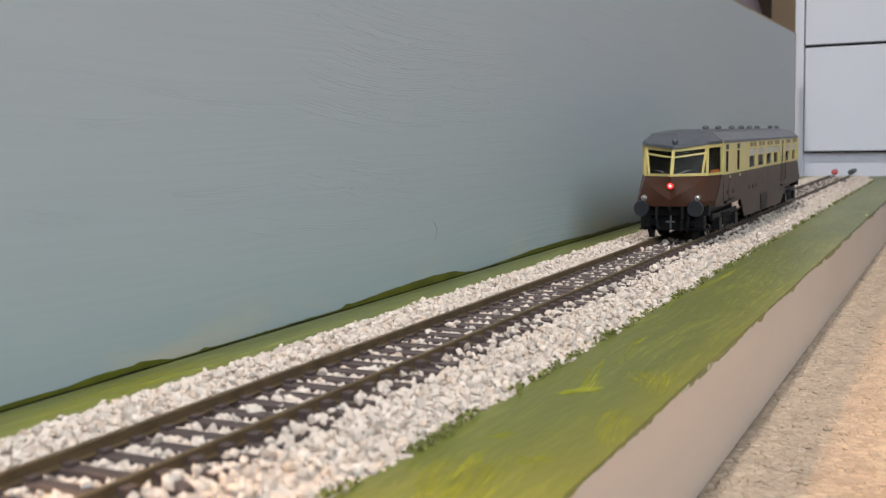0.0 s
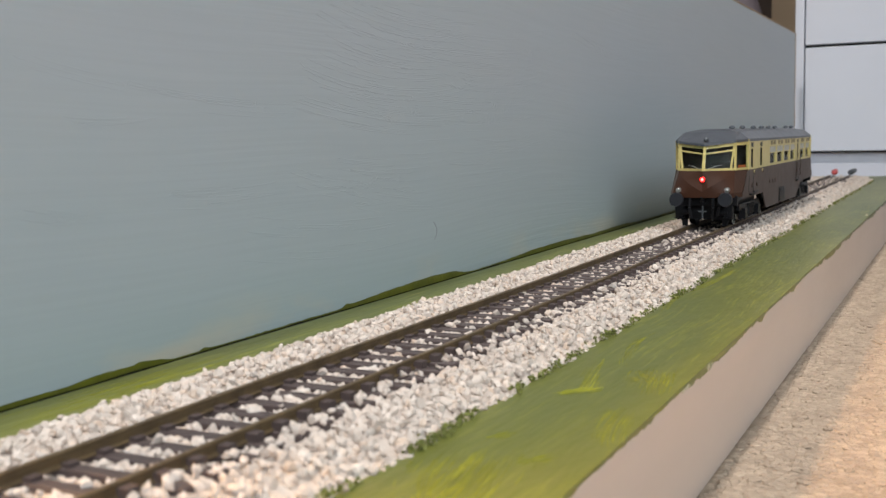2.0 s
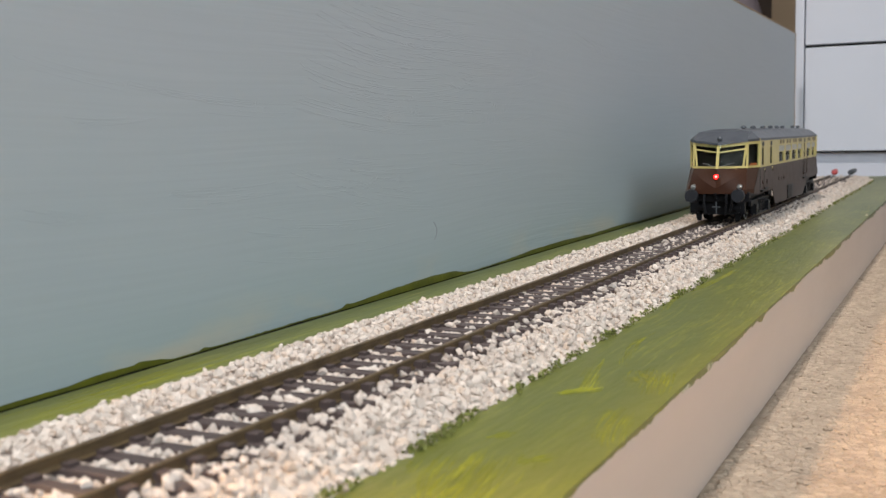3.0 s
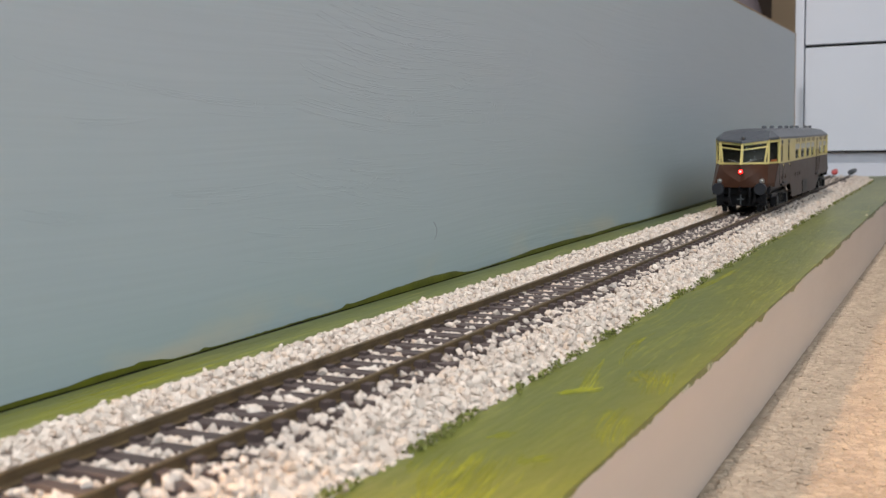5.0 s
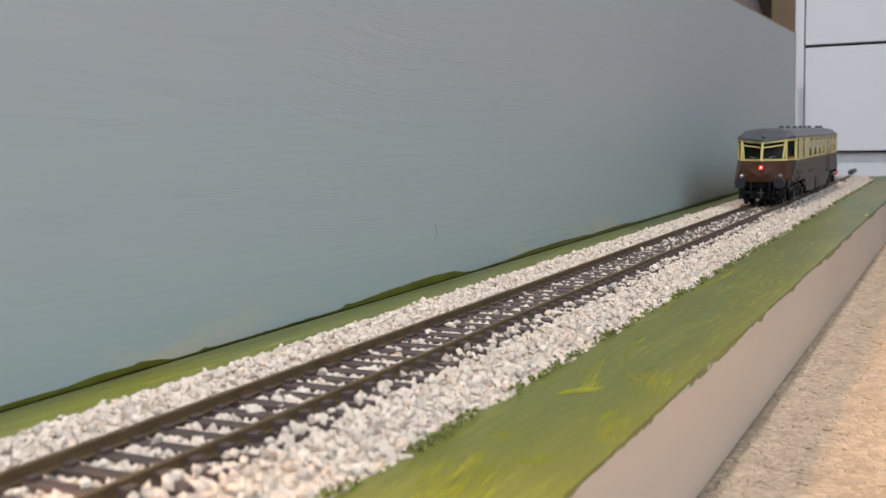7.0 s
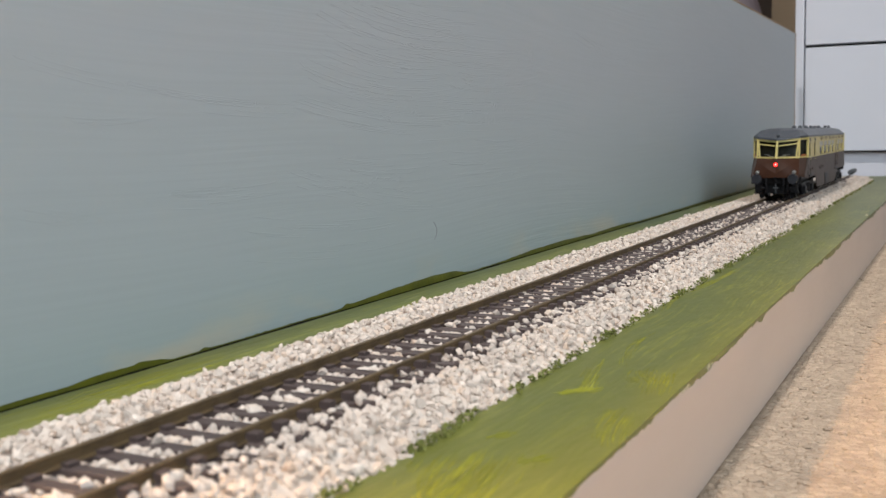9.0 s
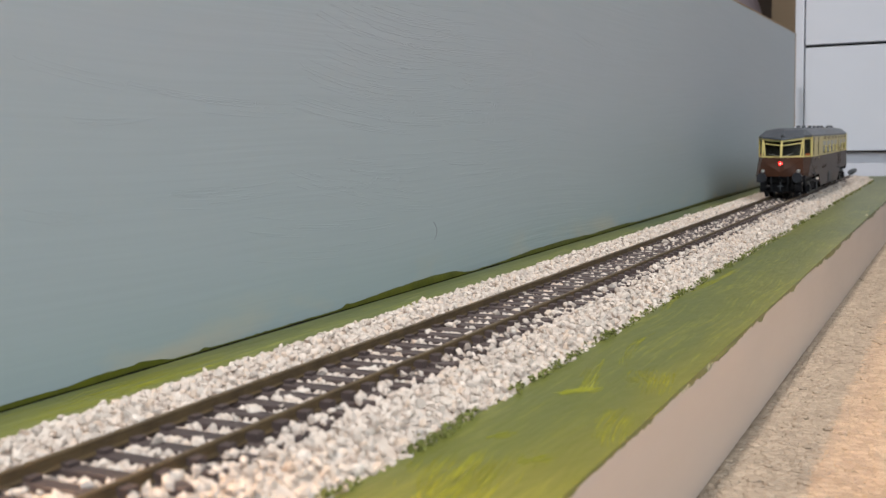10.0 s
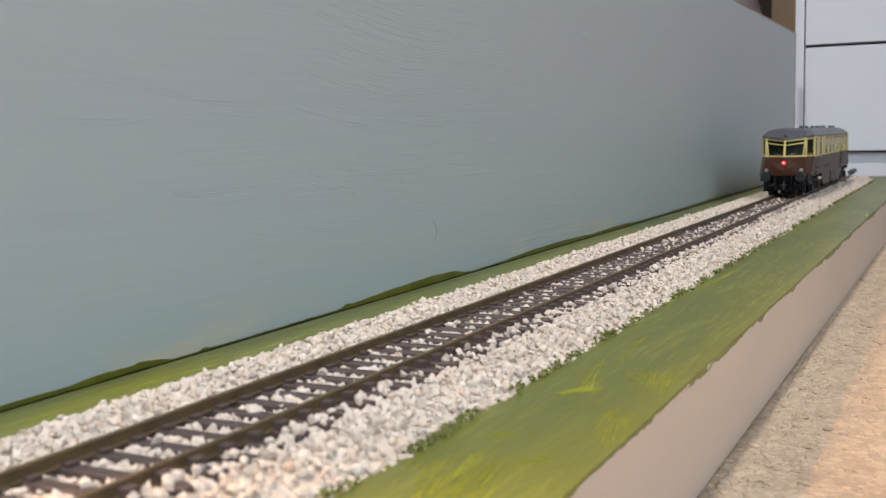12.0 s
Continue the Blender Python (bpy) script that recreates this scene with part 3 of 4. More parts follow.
# ---------------------------------------------------------------- furniture at the far end
def drawer_unit():
    x0, x1 = -0.0665, 0.42
    d = new("drawer_unit")
    d.location = (0, 0, 0)
    tagged(d, "white laminate drawer unit standing on the carpet", "drawers")
    bm = bmesh.new()
    box(bm, x0, x0 + 0.0095, CAB_Y - 0.001, CAB_Y + 0.45, 0.0, 0.62)
    bevel(bm, 0.0008)
    part("side_panel", bm, M_WHITE, d)
    bm = bmesh.new()
    box(bm, x1, x1 + 0.016, CAB_Y - 0.001, CAB_Y + 0.45, 0.0, 0.62)
    bevel(bm, 0.0008)
    part("side_panel", bm, M_WHITE, d)
    # near-black body, so shade between the drawer fronts comes from its colour
    bm = bmesh.new()
    box(bm, x0 + 0.0095, x1, CAB_Y + 0.018, CAB_Y + 0.44, 0.053, 0.615)
    part("carcass", bm, M_SHADOWGAP, d)
    bm = bmesh.new()
    box(bm, x0 - 0.002, x1 + 0.018, CAB_Y - 0.004, CAB_Y + 0.452, 0.62, 0.638)
    bevel(bm, 0.001)
    part("top", bm, M_WHITE, d)
    bm = bmesh.new()
    box(bm, x0 + 0.0097, x1 - 0.0002, CAB_Y + 0.012, CAB_Y + 0.017, 0.0, 0.0512)
    part("plinth", bm, M_WHITE, d)
    z = 0.0535
    while z < 0.6:
        bm = bmesh.new()
        box(bm, x0 + 0.0108, x1 - 0.001, CAB_Y, CAB_Y + 0.016, z, min(z + 0.1139, 0.618))
        bevel(bm, 0.0008)
        part("drawer_front", bm, M_WHITE, d)
        z += 0.117


def clutter():
    bm = bmesh.new()
    box(bm, -0.1340, -0.0790, 1.49, 1.60, 0.0, 0.36)
    bevel(bm, 0.002)
    tagged(part("cardboard_box", bm, M_CARD), "tall brown cardboard box on the carpet", "box")
    # added panel: stands in for the dark brown gap between bag and box
    bm = bmesh.new()
    box(bm, -0.30, -0.080, 1.62, 1.66, 0.0, 0.5)
    bevel(bm, 0.002)
    tagged(part("dark_gap_panel", bm, M_BROWN), "dark brown upright panel filling the gap behind the box", "board")
    bm = bmesh.new()
    ball(bm, (-0.2005, 1.42, 0.155), 0.078, 0.06, 0.155, 24)
    for v in bm.verts:
        v.co += v.normal * 0.004 * noise.noise(v.co * 25)
        v.co.z = max(v.co.z, 0.0)
    tagged(part("fabric_bag", bm, M_MAUVE, smooth=True), "rounded mauve-grey fabric bag on the carpet", "bag")


def clip(name, x, y, mat, label, turn):
    """A crocodile clip with an insulating boot, biting on the end of a rail."""
    c = new(name)
    c.matrix_basis = pose(x, y, RAIL_Z - 0.0018, 0, 0, turn)
    tagged(c, label, "clip", "clips on the rail ends")
    bm = bmesh.new()
    rings = []
    for yy, rx, rz in ((0.004, 0.0016, 0.0016), (0.007, 0.0026, 0.0024), (0.012, 0.0029, 0.0027), (0.019, 0.0024, 0.0022), (0.024, 0.0014, 0.0014)):
        rings.append([bm.verts.new((rx * math.cos(a), yy, 0.003 + 0.1 * yy + rz * math.sin(a))) for a in np.linspace(0, 2 * math.pi, 14, endpoint=False)])
    for r0, r1 in zip(rings, rings[1:]):
        for k in range(14):
            bm.faces.new((r0[k], r0[(k + 1) % 14], r1[(k + 1) % 14], r1[k]))
    bm.faces.new(rings[0])
    bm.faces.new(rings[-1])
    part("boot", bm, mat, c, smooth=True)
    for s in (-1, 1):
        bm = bmesh.new()
        box(bm, -0.0014, 0.0014, -0.006, 0.006, 0.0004, 0.0011) if s > 0 else box(bm, -0.0014, 0.0014, -0.006, 0.006, -0.0014, -0.0005)
        for k in range(4):
            box(bm, s * 0.0005 - 0.0009, s * 0.0005 + 0.0009, -0.0058 + k * 0.0018, -0.005 + k * 0.0018, -0.0005, 0.0004)
        part("jaw", bm, M_STEEL, c)


drawer_unit()
clutter()
clip("crocodile_clip", -0.0062, RAIL_END + 0.004, M_RED, "red insulated crocodile clip on the rail end", 0)
clip("crocodile_clip", 0.0070, RAIL_END + 0.004, M_BOOT, "black insulated crocodile clip on the rail end", -11)


# ---------------------------------------------------------------- the railcar (numbers in full-size metres, scaled by P)
HALF = 10.065            # half the length over the buffers
WAIST, CANT = 2.06, 3.13
BODY_W = 1.26
SIDE_WINDOWS = ((6.55, 8.05), (8.35, 9.90), (10.15, 11.70), (11.92, 13.25), (14.95, 16.30), (16.80, 18.05))
SLOTS = ((2.50, 2.92), (4.35, 4.80), (13.95, 14.30))
SILL, HEAD = 2.12, 2.78


def polygons(bm, rows):
    """Skin a list of rows of points, quad by quad."""
    vs = [[bm.verts.new(p) for p in r] for r in rows]
    for a, b in zip(vs, vs[1:]):
        for k in range(len(a) - 1):
            bm.faces.new((a[k], a[k + 1], b[k + 1], b[k]))
    return vs


def slab(bm, pts, push):
    """A flat plate from a polygon, thickened by the vector push."""
    push = Vector(push)
    a = [bm.verts.new(p) for p in pts]
    b = [bm.verts.new(Vector(p) + push) for p in pts]
    bm.faces.new(a)
    bm.faces.new(b[::-1])
    k = len(a)
    for i in range(k):
        bm.faces.new((a[i], b[i], b[(i + 1) % k], a[(i + 1) % k]))


def railcar():
    car = new("railcar")
    tagged(car, "chocolate and cream model diesel railcar with a lit red lamp", "railcar")
    A = -HALF                                    # buffer faces of the end that shows

    def add(name, bm, mat, parent=car, label="", smooth=False):
        return part(name, bm, mat, parent, label, smooth, P)

    # plan of the nose at three levels: middle, front corner, side corner (x, set-back)
    LOW = ((0.0, 0.26), (1.06, 0.42), (1.25, 0.95))
    MID = ((0.0, 0.45), (0.98, 1.02), (BODY_W, 1.86))
    TOP = ((0.0, 0.74), (0.98, 1.08), (BODY_W, 1.84))

    def ring(level, z, end, grow=0.0):
        pts = [(-x, b) for x, b in level[:0:-1]] + [(x, b) for x, b in level]
        return [((x + math.copysign(grow, x) * (abs(x) > 0.1)) * -end, end * (HALF - b + grow), z) for x, b in pts]

    # lower body: both noses and the sides with the deep middle skirt
    bm = bmesh.new()
    for end in (-1, 1):
        lip = [(x, y, 1.14) for x, y, z in ring(LOW, 1.2, end)]
        a, b = [Vector(p) for p in ring(LOW, 1.30, end)], [Vector(p) for p in ring(MID, WAIST, end)]
        cols = [(0, 0), (1, 0)] + [(1, k / 6) for k in range(1, 6)] + [(2, k / 6) for k in range(6)] + [(3, 0), (4, 0)]

        def pick(r, c, f, bow=0.0):
            """A point between two corners, bowed forward."""
            p = r[c].lerp(r[min(4, c + 1)], f)
            return p + Vector((0, end * bow * (f - f * f) * abs(r[1].y - r[2].y), 0))

        lip = [Vector(p) for p in lip]

        def creased(c, f, j):
            """Six heights up the nose: a crease rises from the foot of the middle to the corners, hollow below it."""
            u = 1 - f if c == 1 else f if c == 2 else 1.0
            tc = 0.06 + 0.82 * u
            t = tc * j / 2 if j <= 2 else tc + (1 - tc) * (j - 2) / 3
            push = 0.40 * u * (1 - u) * (1 - abs(2 - j) / (2 if j <= 2 else 3)) if c in (1, 2, 3) else 0.0
            return pick(a, c, f, 1.1 * (1 - t)).lerp(pick(b, c, f, 0.9 * (1 - t)), t) + Vector((0, end * push, 0))

        polygons(bm, [[pick(lip, c, f, 1.1) for c, f in cols]] + [[creased(c, f, j) for c, f in cols] for j in range(6)])
    for s in (-1, 1):
        low = [(0.95, 1.12), (2.3, 1.04), (5.10, 1.08), (5.77, 0.44), (13.8, 0.38), (15.2, 1.06), (17.6, 1.05), (2 * HALF - 0.95, 1.12)]
        top = [1.86, 2.3, 5.10, 5.77, 13.8, 15.2, 17.6, 2 * HALF - 1.86]
        a = [bm.verts.new((s * (1.25 if k in (0, 7) else BODY_W - 0.015), A + y, z)) for k, (y, z) in enumerate(low)]
        b = [bm.verts.new((s * BODY_W, A + y, WAIST)) for y in top]
        for k in range(7):
            bm.faces.new((a[k], a[k + 1], b[k + 1], b[k]))
    bmesh.ops.remove_doubles(bm, verts=bm.verts, dist=0.005)
    bmesh.ops.solidify(bm, geom=list(bm.faces), thickness=0.03)
    lower = add("lower_body", bm, M_CHOC, label="chocolate-brown lower body panels", smooth=True)
    lower.data.set_sharp_from_angle(angle=radians(13))
    # underfloor deck
    bm = bmesh.new()
    box(bm, -1.18, 1.18, A + 0.95, -A - 0.9, 1.16, 1.30)
    add("floor_deck", bm, M_BLACK)

    # added black blocks shut off the bright gaps between body and bogies
    for yc in (3.3, 16.85):
        bm = bmesh.new()
        box(bm, -0.86, 0.86, A + yc - 2.1, A + yc + 2.2, 0.60, 1.155)
        bevel(bm, 0.03, 1)
        add("dark_gap_block", bm, M_BLACK)

    # upper sides: cream panels with real openings
    for s in (-1, 1):
        bm = bmesh.new()
        x0, x1 = sorted((s * BODY_W, s * (BODY_W - 0.06)))
        y0, y1 = A + 1.86, -A - 1.86
        box(bm, x0, x1, y0, y1, WAIST + 0.002, SILL)
        box(bm, x0, x1, y0, y1, HEAD, CANT - 0.002)
        edges = sorted([(a, b) for a, b in SIDE_WINDOWS + SLOTS])
        at = y0
        for a, b in edges:
            box(bm, x0, x1, at, A + a, SILL, HEAD)
            at = A + b
        box(bm, x0, x1, at, y1, SILL, HEAD)
        side = add("upper_side", bm, M_CREAM, label="cream upper body side")
        xs = s * (BODY_W - 0.045)
        for a, b in edges:
            bm = bmesh.new()
            box(bm, xs - 0.008, xs + 0.008, A + a, A + b, SILL, HEAD)
            pane = add("window_pane", bm, M_GLASS, side, "clear window glazing")
            pane.visible_shadow = False
            if b - a < 0.5:
                # near-black plate added in place of the dark interior behind the slot
                bm = bmesh.new()
                box(bm, xs + s * 0.028 - 0.006, xs + s * 0.028 + 0.006, A + a + 0.001, A + b - 0.001, SILL + 0.001, HEAD - 0.001)
                add("slot_dark_plate", bm, M_SHADOWGAP, side)
                bm = bmesh.new()
                x2, x3 = sorted((s * (BODY_W - 0.01), s * (BODY_W + 0.012)))
                box(bm, x2, x3, A + a + 0.02, A + b - 0.02, 2.84, 3.00)
                add("vent_slit", bm, M_BLACK, side)
            if b - a > 0.8:
                bm = bmesh.new()
                box(bm, xs - 0.02, xs + 0.02, A + a, A + b, 2.52, 2.55)
                add("ventilator_bar", bm, M_CREAM, side)
                bm = bmesh.new()
                box(bm, xs + s * 0.02 - 0.006, xs + s * 0.02 + 0.006, A + a + 0.02, A + b - 0.02, 2.55, HEAD - 0.01)
                add("top_light", bm, M_PALE, side, "frosted white top light")
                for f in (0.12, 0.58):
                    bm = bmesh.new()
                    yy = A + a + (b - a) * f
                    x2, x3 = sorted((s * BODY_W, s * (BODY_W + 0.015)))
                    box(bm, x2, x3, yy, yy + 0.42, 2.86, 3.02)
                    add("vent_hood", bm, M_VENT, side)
        # beading along the waist and grab rails, door joints, hinges
        bm = bmesh.new()
        x2, x3 = sorted((s * (BODY_W - 0.01), s * (BODY_W + 0.02)))
        box(bm, x2, x3, y0, y1, WAIST - 0.02, WAIST + 0.02)
        add("waist_beading", bm, M_CREAM, lower)
        for yy in (13.62, 14.62):
            bm = bmesh.new()
            rod(bm, (s * (BODY_W + 0.05), A + yy, 1.35), (s * (BODY_W + 0.05), A + yy, 2.35), 0.014, 6)
            for z in (1.36, 2.34):
                rod(bm, (s * (BODY_W - 0.01), A + yy, z), (s * (BODY_W + 0.06), A + yy, z), 0.014, 6)
            add("grab_rail", bm, M_CHOC, lower)
        for y2, y3 in ((2.15, 3.0), (13.75, 14.5)):
            for yy in (y2, y3):
                bm = bmesh.new()
                x2, x3 = sorted((s * (BODY_W - 0.012), s * (BODY_W + 0.003)))
                box(bm, x2, x3, A + yy - 0.008, A + yy + 0.008, 1.2, 2.0)
                add("door_joint", bm, M_BLACK, lower)
        # small painted crest and lettering bars below the waist, handle slit above the skirt
        for yy, w in ((3.08, 0.16), (4.75, 0.22)):
            bm = bmesh.new()
            x2, x3 = sorted((s * (BODY_W - 0.01), s * (BODY_W + 0.006)))
            box(bm, x2, x3, A + yy, A + yy + w, 1.90, 1.99)
            add("lettering_bar", bm, M_CREAM, lower, "small pale lettering")
        bm = bmesh.new()
        x2, x3 = sorted((s * (BODY_W - 0.03), s * (BODY_W + 0.02)))
        box(bm, x2, x3, A + 3.15, A + 4.1, 1.17, 1.225)
        add("handle_slit", bm, M_BLACK, lower)
        # louvred panel, filler flaps and footstep
        bm = bmesh.new()
        x2, x3 = sorted((s * (BODY_W - 0.025), s * (BODY_W + 0.012)))
        box(bm, x2, x3, A + 8.9, A + 10.4, 0.46, 1.05)
        grille = add("louvre_panel", bm, M_BLACK, lower, "dark louvred grille")
        for k in range(6):
            bm = bmesh.new()
            x2, x3 = sorted((s * (BODY_W + 0.008), s * (BODY_W + 0.035)))
            box(bm, x2, x3, A + 8.96, A + 10.34, 0.50 + k * 0.09, 0.535 + k * 0.09)
            add("louvre", bm, M_BLACK, grille)
        for yy, z in ((6.6, 1.42), (7.25, 1.42), (7.9, 1.42), (3.7, 1.45), (3.3, 1.9), (5.0, 1.9), (2.75, 1.45)):
            bm = bmesh.new()
            x2, x3 = sorted((s * (BODY_W - 0.02), s * (BODY_W + 0.014)))
            box(bm, x2, x3, A + yy - 0.04, A + yy + 0.04, z - 0.07, z + 0.07)
            add("hatch", bm, M_CHOC, lower)
        for yy in (2.75, 14.1):
            bm = bmesh.new()
            x2, x3 = sorted((s * (BODY_W - 0.05), s * (BODY_W + 0.08)))
            box(bm, x2, x3, A + yy - 0.5, A + yy + 0.5, 1.12, 1.18)
            add("footstep", bm, M_BLACK, lower)

    # cab fronts: cream frames round raked glass
    for end in (-1, 1):
        lo = [Vector(p) for p in ring(MID, WAIST, end)]
        hi = [Vector((x, y, z)) for (x, y, _), z in zip(ring(TOP, CANT, end), (3.12, 3.09, 2.98, 3.09, 3.12))]
        def bar(bm, p, q, w, depth=0.05):
            """A flat bar between two points on the front."""
            p, q = Vector(p), Vector(q)
            along = (q - p).normalized()
            out = Vector((0, end, 0))
            across = along.cross(out).normalized() * w / 2
            slab(bm, [p + across, q + across, q - across, p - across], -out * depth)

        bm = bmesh.new()
        bar(bm, lo[2], hi[2], 0.10, 0.055)
        frame_part = add("cab_front", bm, M_CREAM, label="cream windscreen frames")
        for k in range(4):
            bm = bmesh.new()
            bar(bm, lo[k] + Vector((0, 0, 0.04)), lo[k + 1] + Vector((0, 0, 0.04)), 0.08)
            add("lower_rail", bm, M_CREAM, frame_part)
            bm = bmesh.new()
            bar(bm, hi[k] - Vector((0, 0, 0.10)), hi[k + 1] - Vector((0, 0, 0.10)), 0.15)
            add("upper_rail", bm, M_CREAM, frame_part)
        for k in (0, 1, 3, 4):
            bm = bmesh.new()
            bar(bm, lo[k], hi[k], 0.10 if k in (0, 4) else 0.075, 0.052)
            add("pillar", bm, M_CREAM, frame_part)
        for i, j in ((1, 2), (3, 2)):
            # the outer edge of each windscreen leans outward to the top
            bm = bmesh.new()
            a = lo[i].lerp(lo[j], 0.14)
            b = hi[i].lerp(hi[j], 0.02)
            bar(bm, a, b, 0.065)
            add("slanted_bar", bm, M_CREAM, frame_part)
            bm = bmesh.new()
            bar(bm, lo[i].lerp(hi[i], 0.69).lerp(lo[j].lerp(hi[j], 0.69), 0.06), lo[j].lerp(hi[j], 0.63), 0.055)
            add("cross_bar", bm, M_CREAM, frame_part)
        for k in range(4):
            back = Vector((0, -end * 0.03, 0))
            bm = bmesh.new()
            p0, p1, p2 = lo[k] + back, lo[k + 1] + back, (hi[k] + hi[k + 1]) / 2 + back
            flat = (p1 - p0).cross(p2 - p0).normalized()
            slab(bm, [p0, p1] + [q + back - flat * (q + back - p0).dot(flat) for q in (hi[k + 1], hi[k])], (0, -end * 0.015, 0))
            pane = add("windscreen", bm, M_CABGLASS, frame_part, "raked cab glazing")
            pane.visible_shadow = False
        for sx in (-1, 1):
            bm = bmesh.new()
            foot = lo[2].lerp(lo[3 if sx > 0 else 1], 0.12) + Vector((0, end * 0.03, 0.06))
            tip = lo[2].lerp(lo[3 if sx > 0 else 1], 0.45) + Vector((0, end * 0.03, 0.17))
            rod(bm, foot, tip, 0.009, 6)
            rod(bm, tip - Vector((0.14 * sx * -end, 0, 0.02)), tip + Vector((0.14 * sx * -end, 0, 0.03)), 0.008, 6)
            add("wiper", bm, M_STEEL, frame_part)
        # solid cab bulkhead, closed to keep the cab dark, desk and orange varnish of the side door
        bm = bmesh.new()
        yb = end * (HALF - 2.35)
        box(bm, -1.19, 1.19, yb - 0.02, yb + 0.02, 1.3, CANT)
        add("bulkhead", bm, M_SEAT)
        bm = bmesh.new()
        ya, yc = sorted((end * (HALF - 1.0), end * (HALF - 1.5)))
        box(bm, -1.0, 1.0, ya, yc, 1.3, 2.0)
        add("driving_desk", bm, M_BLACK)
        for k, m in ((0, 1), (4, 3)):
            bm = bmesh.new()
            bar(bm, lo[m].lerp(lo[k], 0.22) + Vector((0, 0, 0.13)), lo[m].lerp(lo[k], 0.82) + Vector((0, 0, 0.13)), 0.09, 0.02)
            add("cab_door_sill", bm, M_ORANGE, frame_part, "varnished orange wood sill")
        # lamps, buffers and gear
        bm = bmesh.new()
        ym = end * (HALF - 0.375)
        rod(bm, (0, ym - end * 0.05, 1.77), (0, ym + end * 0.045, 1.77), 0.105, 16)
        bez = add("lamp_bezel", bm, M_CHOC)
        # lens built oversize so its red stands in for the halo round the lamp
        bm = bmesh.new()
        ball(bm, (0, ym + end * 0.05, 1.77), 0.092, 0.04, 0.092, 14)
        if end < 0:
            add("tail_lamp", bm, M_LAMP, bez, "glowing red lamp", True)
            bm = bmesh.new()
            ball(bm, (0, ym + end * 0.075, 1.77), 0.054, 0.032, 0.054, 12)
            add("lamp_core", bm, M_BULB, bez, "white-hot red light", True)
        else:
            add("tail_lamp", bm, M_GLASS, bez, "", True)
        for sx in (-1, 1):
            yl = end * (HALF - 0.40)
            bm = bmesh.new()
            rod(bm, (sx * 0.84, yl - end * 0.08, 1.40), (sx * 0.84, yl + end * 0.08, 1.40), 0.09, 14)
            rod(bm, (sx * 0.84, yl, 1.25), (sx * 0.84, yl, 1.40), 0.04, 8)
            lamp = add("marker_lamp", bm, M_STEEL, lower, "chrome marker lamp")
            bm = bmesh.new()
            ball(bm, (sx * 0.84, yl + end * 0.08, 1.40), 0.07, 0.04, 0.07, 12)
            add("lens", bm, M_STEEL, lamp, "bright lens", True)
            bm = bmesh.new()
            v = rod(bm, (sx * 0.84, end * (HALF - 0.09), 1.09), (sx * 0.84, end * HALF, 1.09), 0.25, 24, 0.235)
            rod(bm, (sx * 0.84, end * (HALF - 0.50), 1.09), (sx * 0.84, end * (HALF - 0.08), 1.09), 0.10, 14)
            rod(bm, (sx * 0.84, end * (HALF - 0.62), 1.09), (sx * 0.84, end * (HALF - 0.33), 1.09), 0.16, 14)
            box(bm, sx * 0.84 - 0.2, sx * 0.84 + 0.2, min(end * (HALF - 0.62), end * (HALF - 0.56)), max(end * (HALF - 0.62), end * (HALF - 0.56)), 0.9, 1.28)
            add("buffer", bm, M_BUFFER, label="black round-headed buffer")
        bm = bmesh.new()
        ya, yc = sorted((end * (HALF - 0.50), end * (HALF - 0.72)))
        box(bm, -1.16, 1.16, ya, yc, 0.84, 1.20)
        bevel(bm, 0.03, 1)
        beam = add("buffer_beam", bm, M_BLACK)
        bm = bmesh.new()
        rod(bm, (0, end * (HALF - 0.5), 1.02), (0, end * (HALF - 0.22), 1.02), 0.06, 8)
        rod(bm, (0, end * (HALF - 0.24), 1.0), (0, end * (HALF - 0.18), 1.16), 0.045, 8)
        add("coupling_hook", bm, M_BLACK, beam)
        for k, (x, zz) in enumerate(((-0.42, 0.42), (0.38, 0.38), (0.58, 0.5))):
            bm = bmesh.new()
            pts = [Vector((x, end * (HALF - 0.5), 1.2)), Vector((x, end * (HALF - 0.3), 1.12)), Vector((x * 1.02, end * (HALF - 0.26), 0.8)), Vector((x * 0.9, end * (HALF - 0.32), zz))]
            for a, b in zip(pts, pts[1:]):
                rod(bm, a, b, 0.05, 8)
            add("brake_hose", bm, M_BLACK, beam)
        bm = bmesh.new()
        rod(bm, (0.02, end * (HALF - 0.28), 0.42), (0.02, end * (HALF - 0.28), 0.86), 0.028, 6)
        rod(bm, (-0.12, end * (HALF - 0.28), 0.66), (0.16, end * (HALF - 0.28), 0.66), 0.028, 6)
        add("screw_link", bm, M_BOOT, beam)
        for sx in (-1, 1):
            bm = bmesh.new()
            ya, yc = sorted((end * (HALF - 0.52), end * (HALF - 0.80)))
            box(bm, sx * 0.84 - 0.16, sx * 0.84 + 0.16, ya, yc, 0.44, 0.88)
            bevel(bm, 0.03, 1)
            box(bm, sx * 0.84 - 0.19, sx * 0.84 + 0.19, ya - 0.03, yc + 0.03, 0.40, 0.44)
            add("cab_step", bm, M_BLACK)
            bm = bmesh.new()
            rod(bm, (sx * 0.5, end * (HALF - 0.62), 0.62), (sx * 0.85, end * (HALF - 0.62), 0.62), 0.13, 14)
            add("air_reservoir", bm, M_BLACK)
        # guard irons and the apron in front of the bogie
        bm = bmesh.new()
        ya, yc = sorted((end * (HALF - 0.75), end * (HALF - 0.95)))
        box(bm, -0.95, 0.95, ya, yc, 0.36, 0.88)
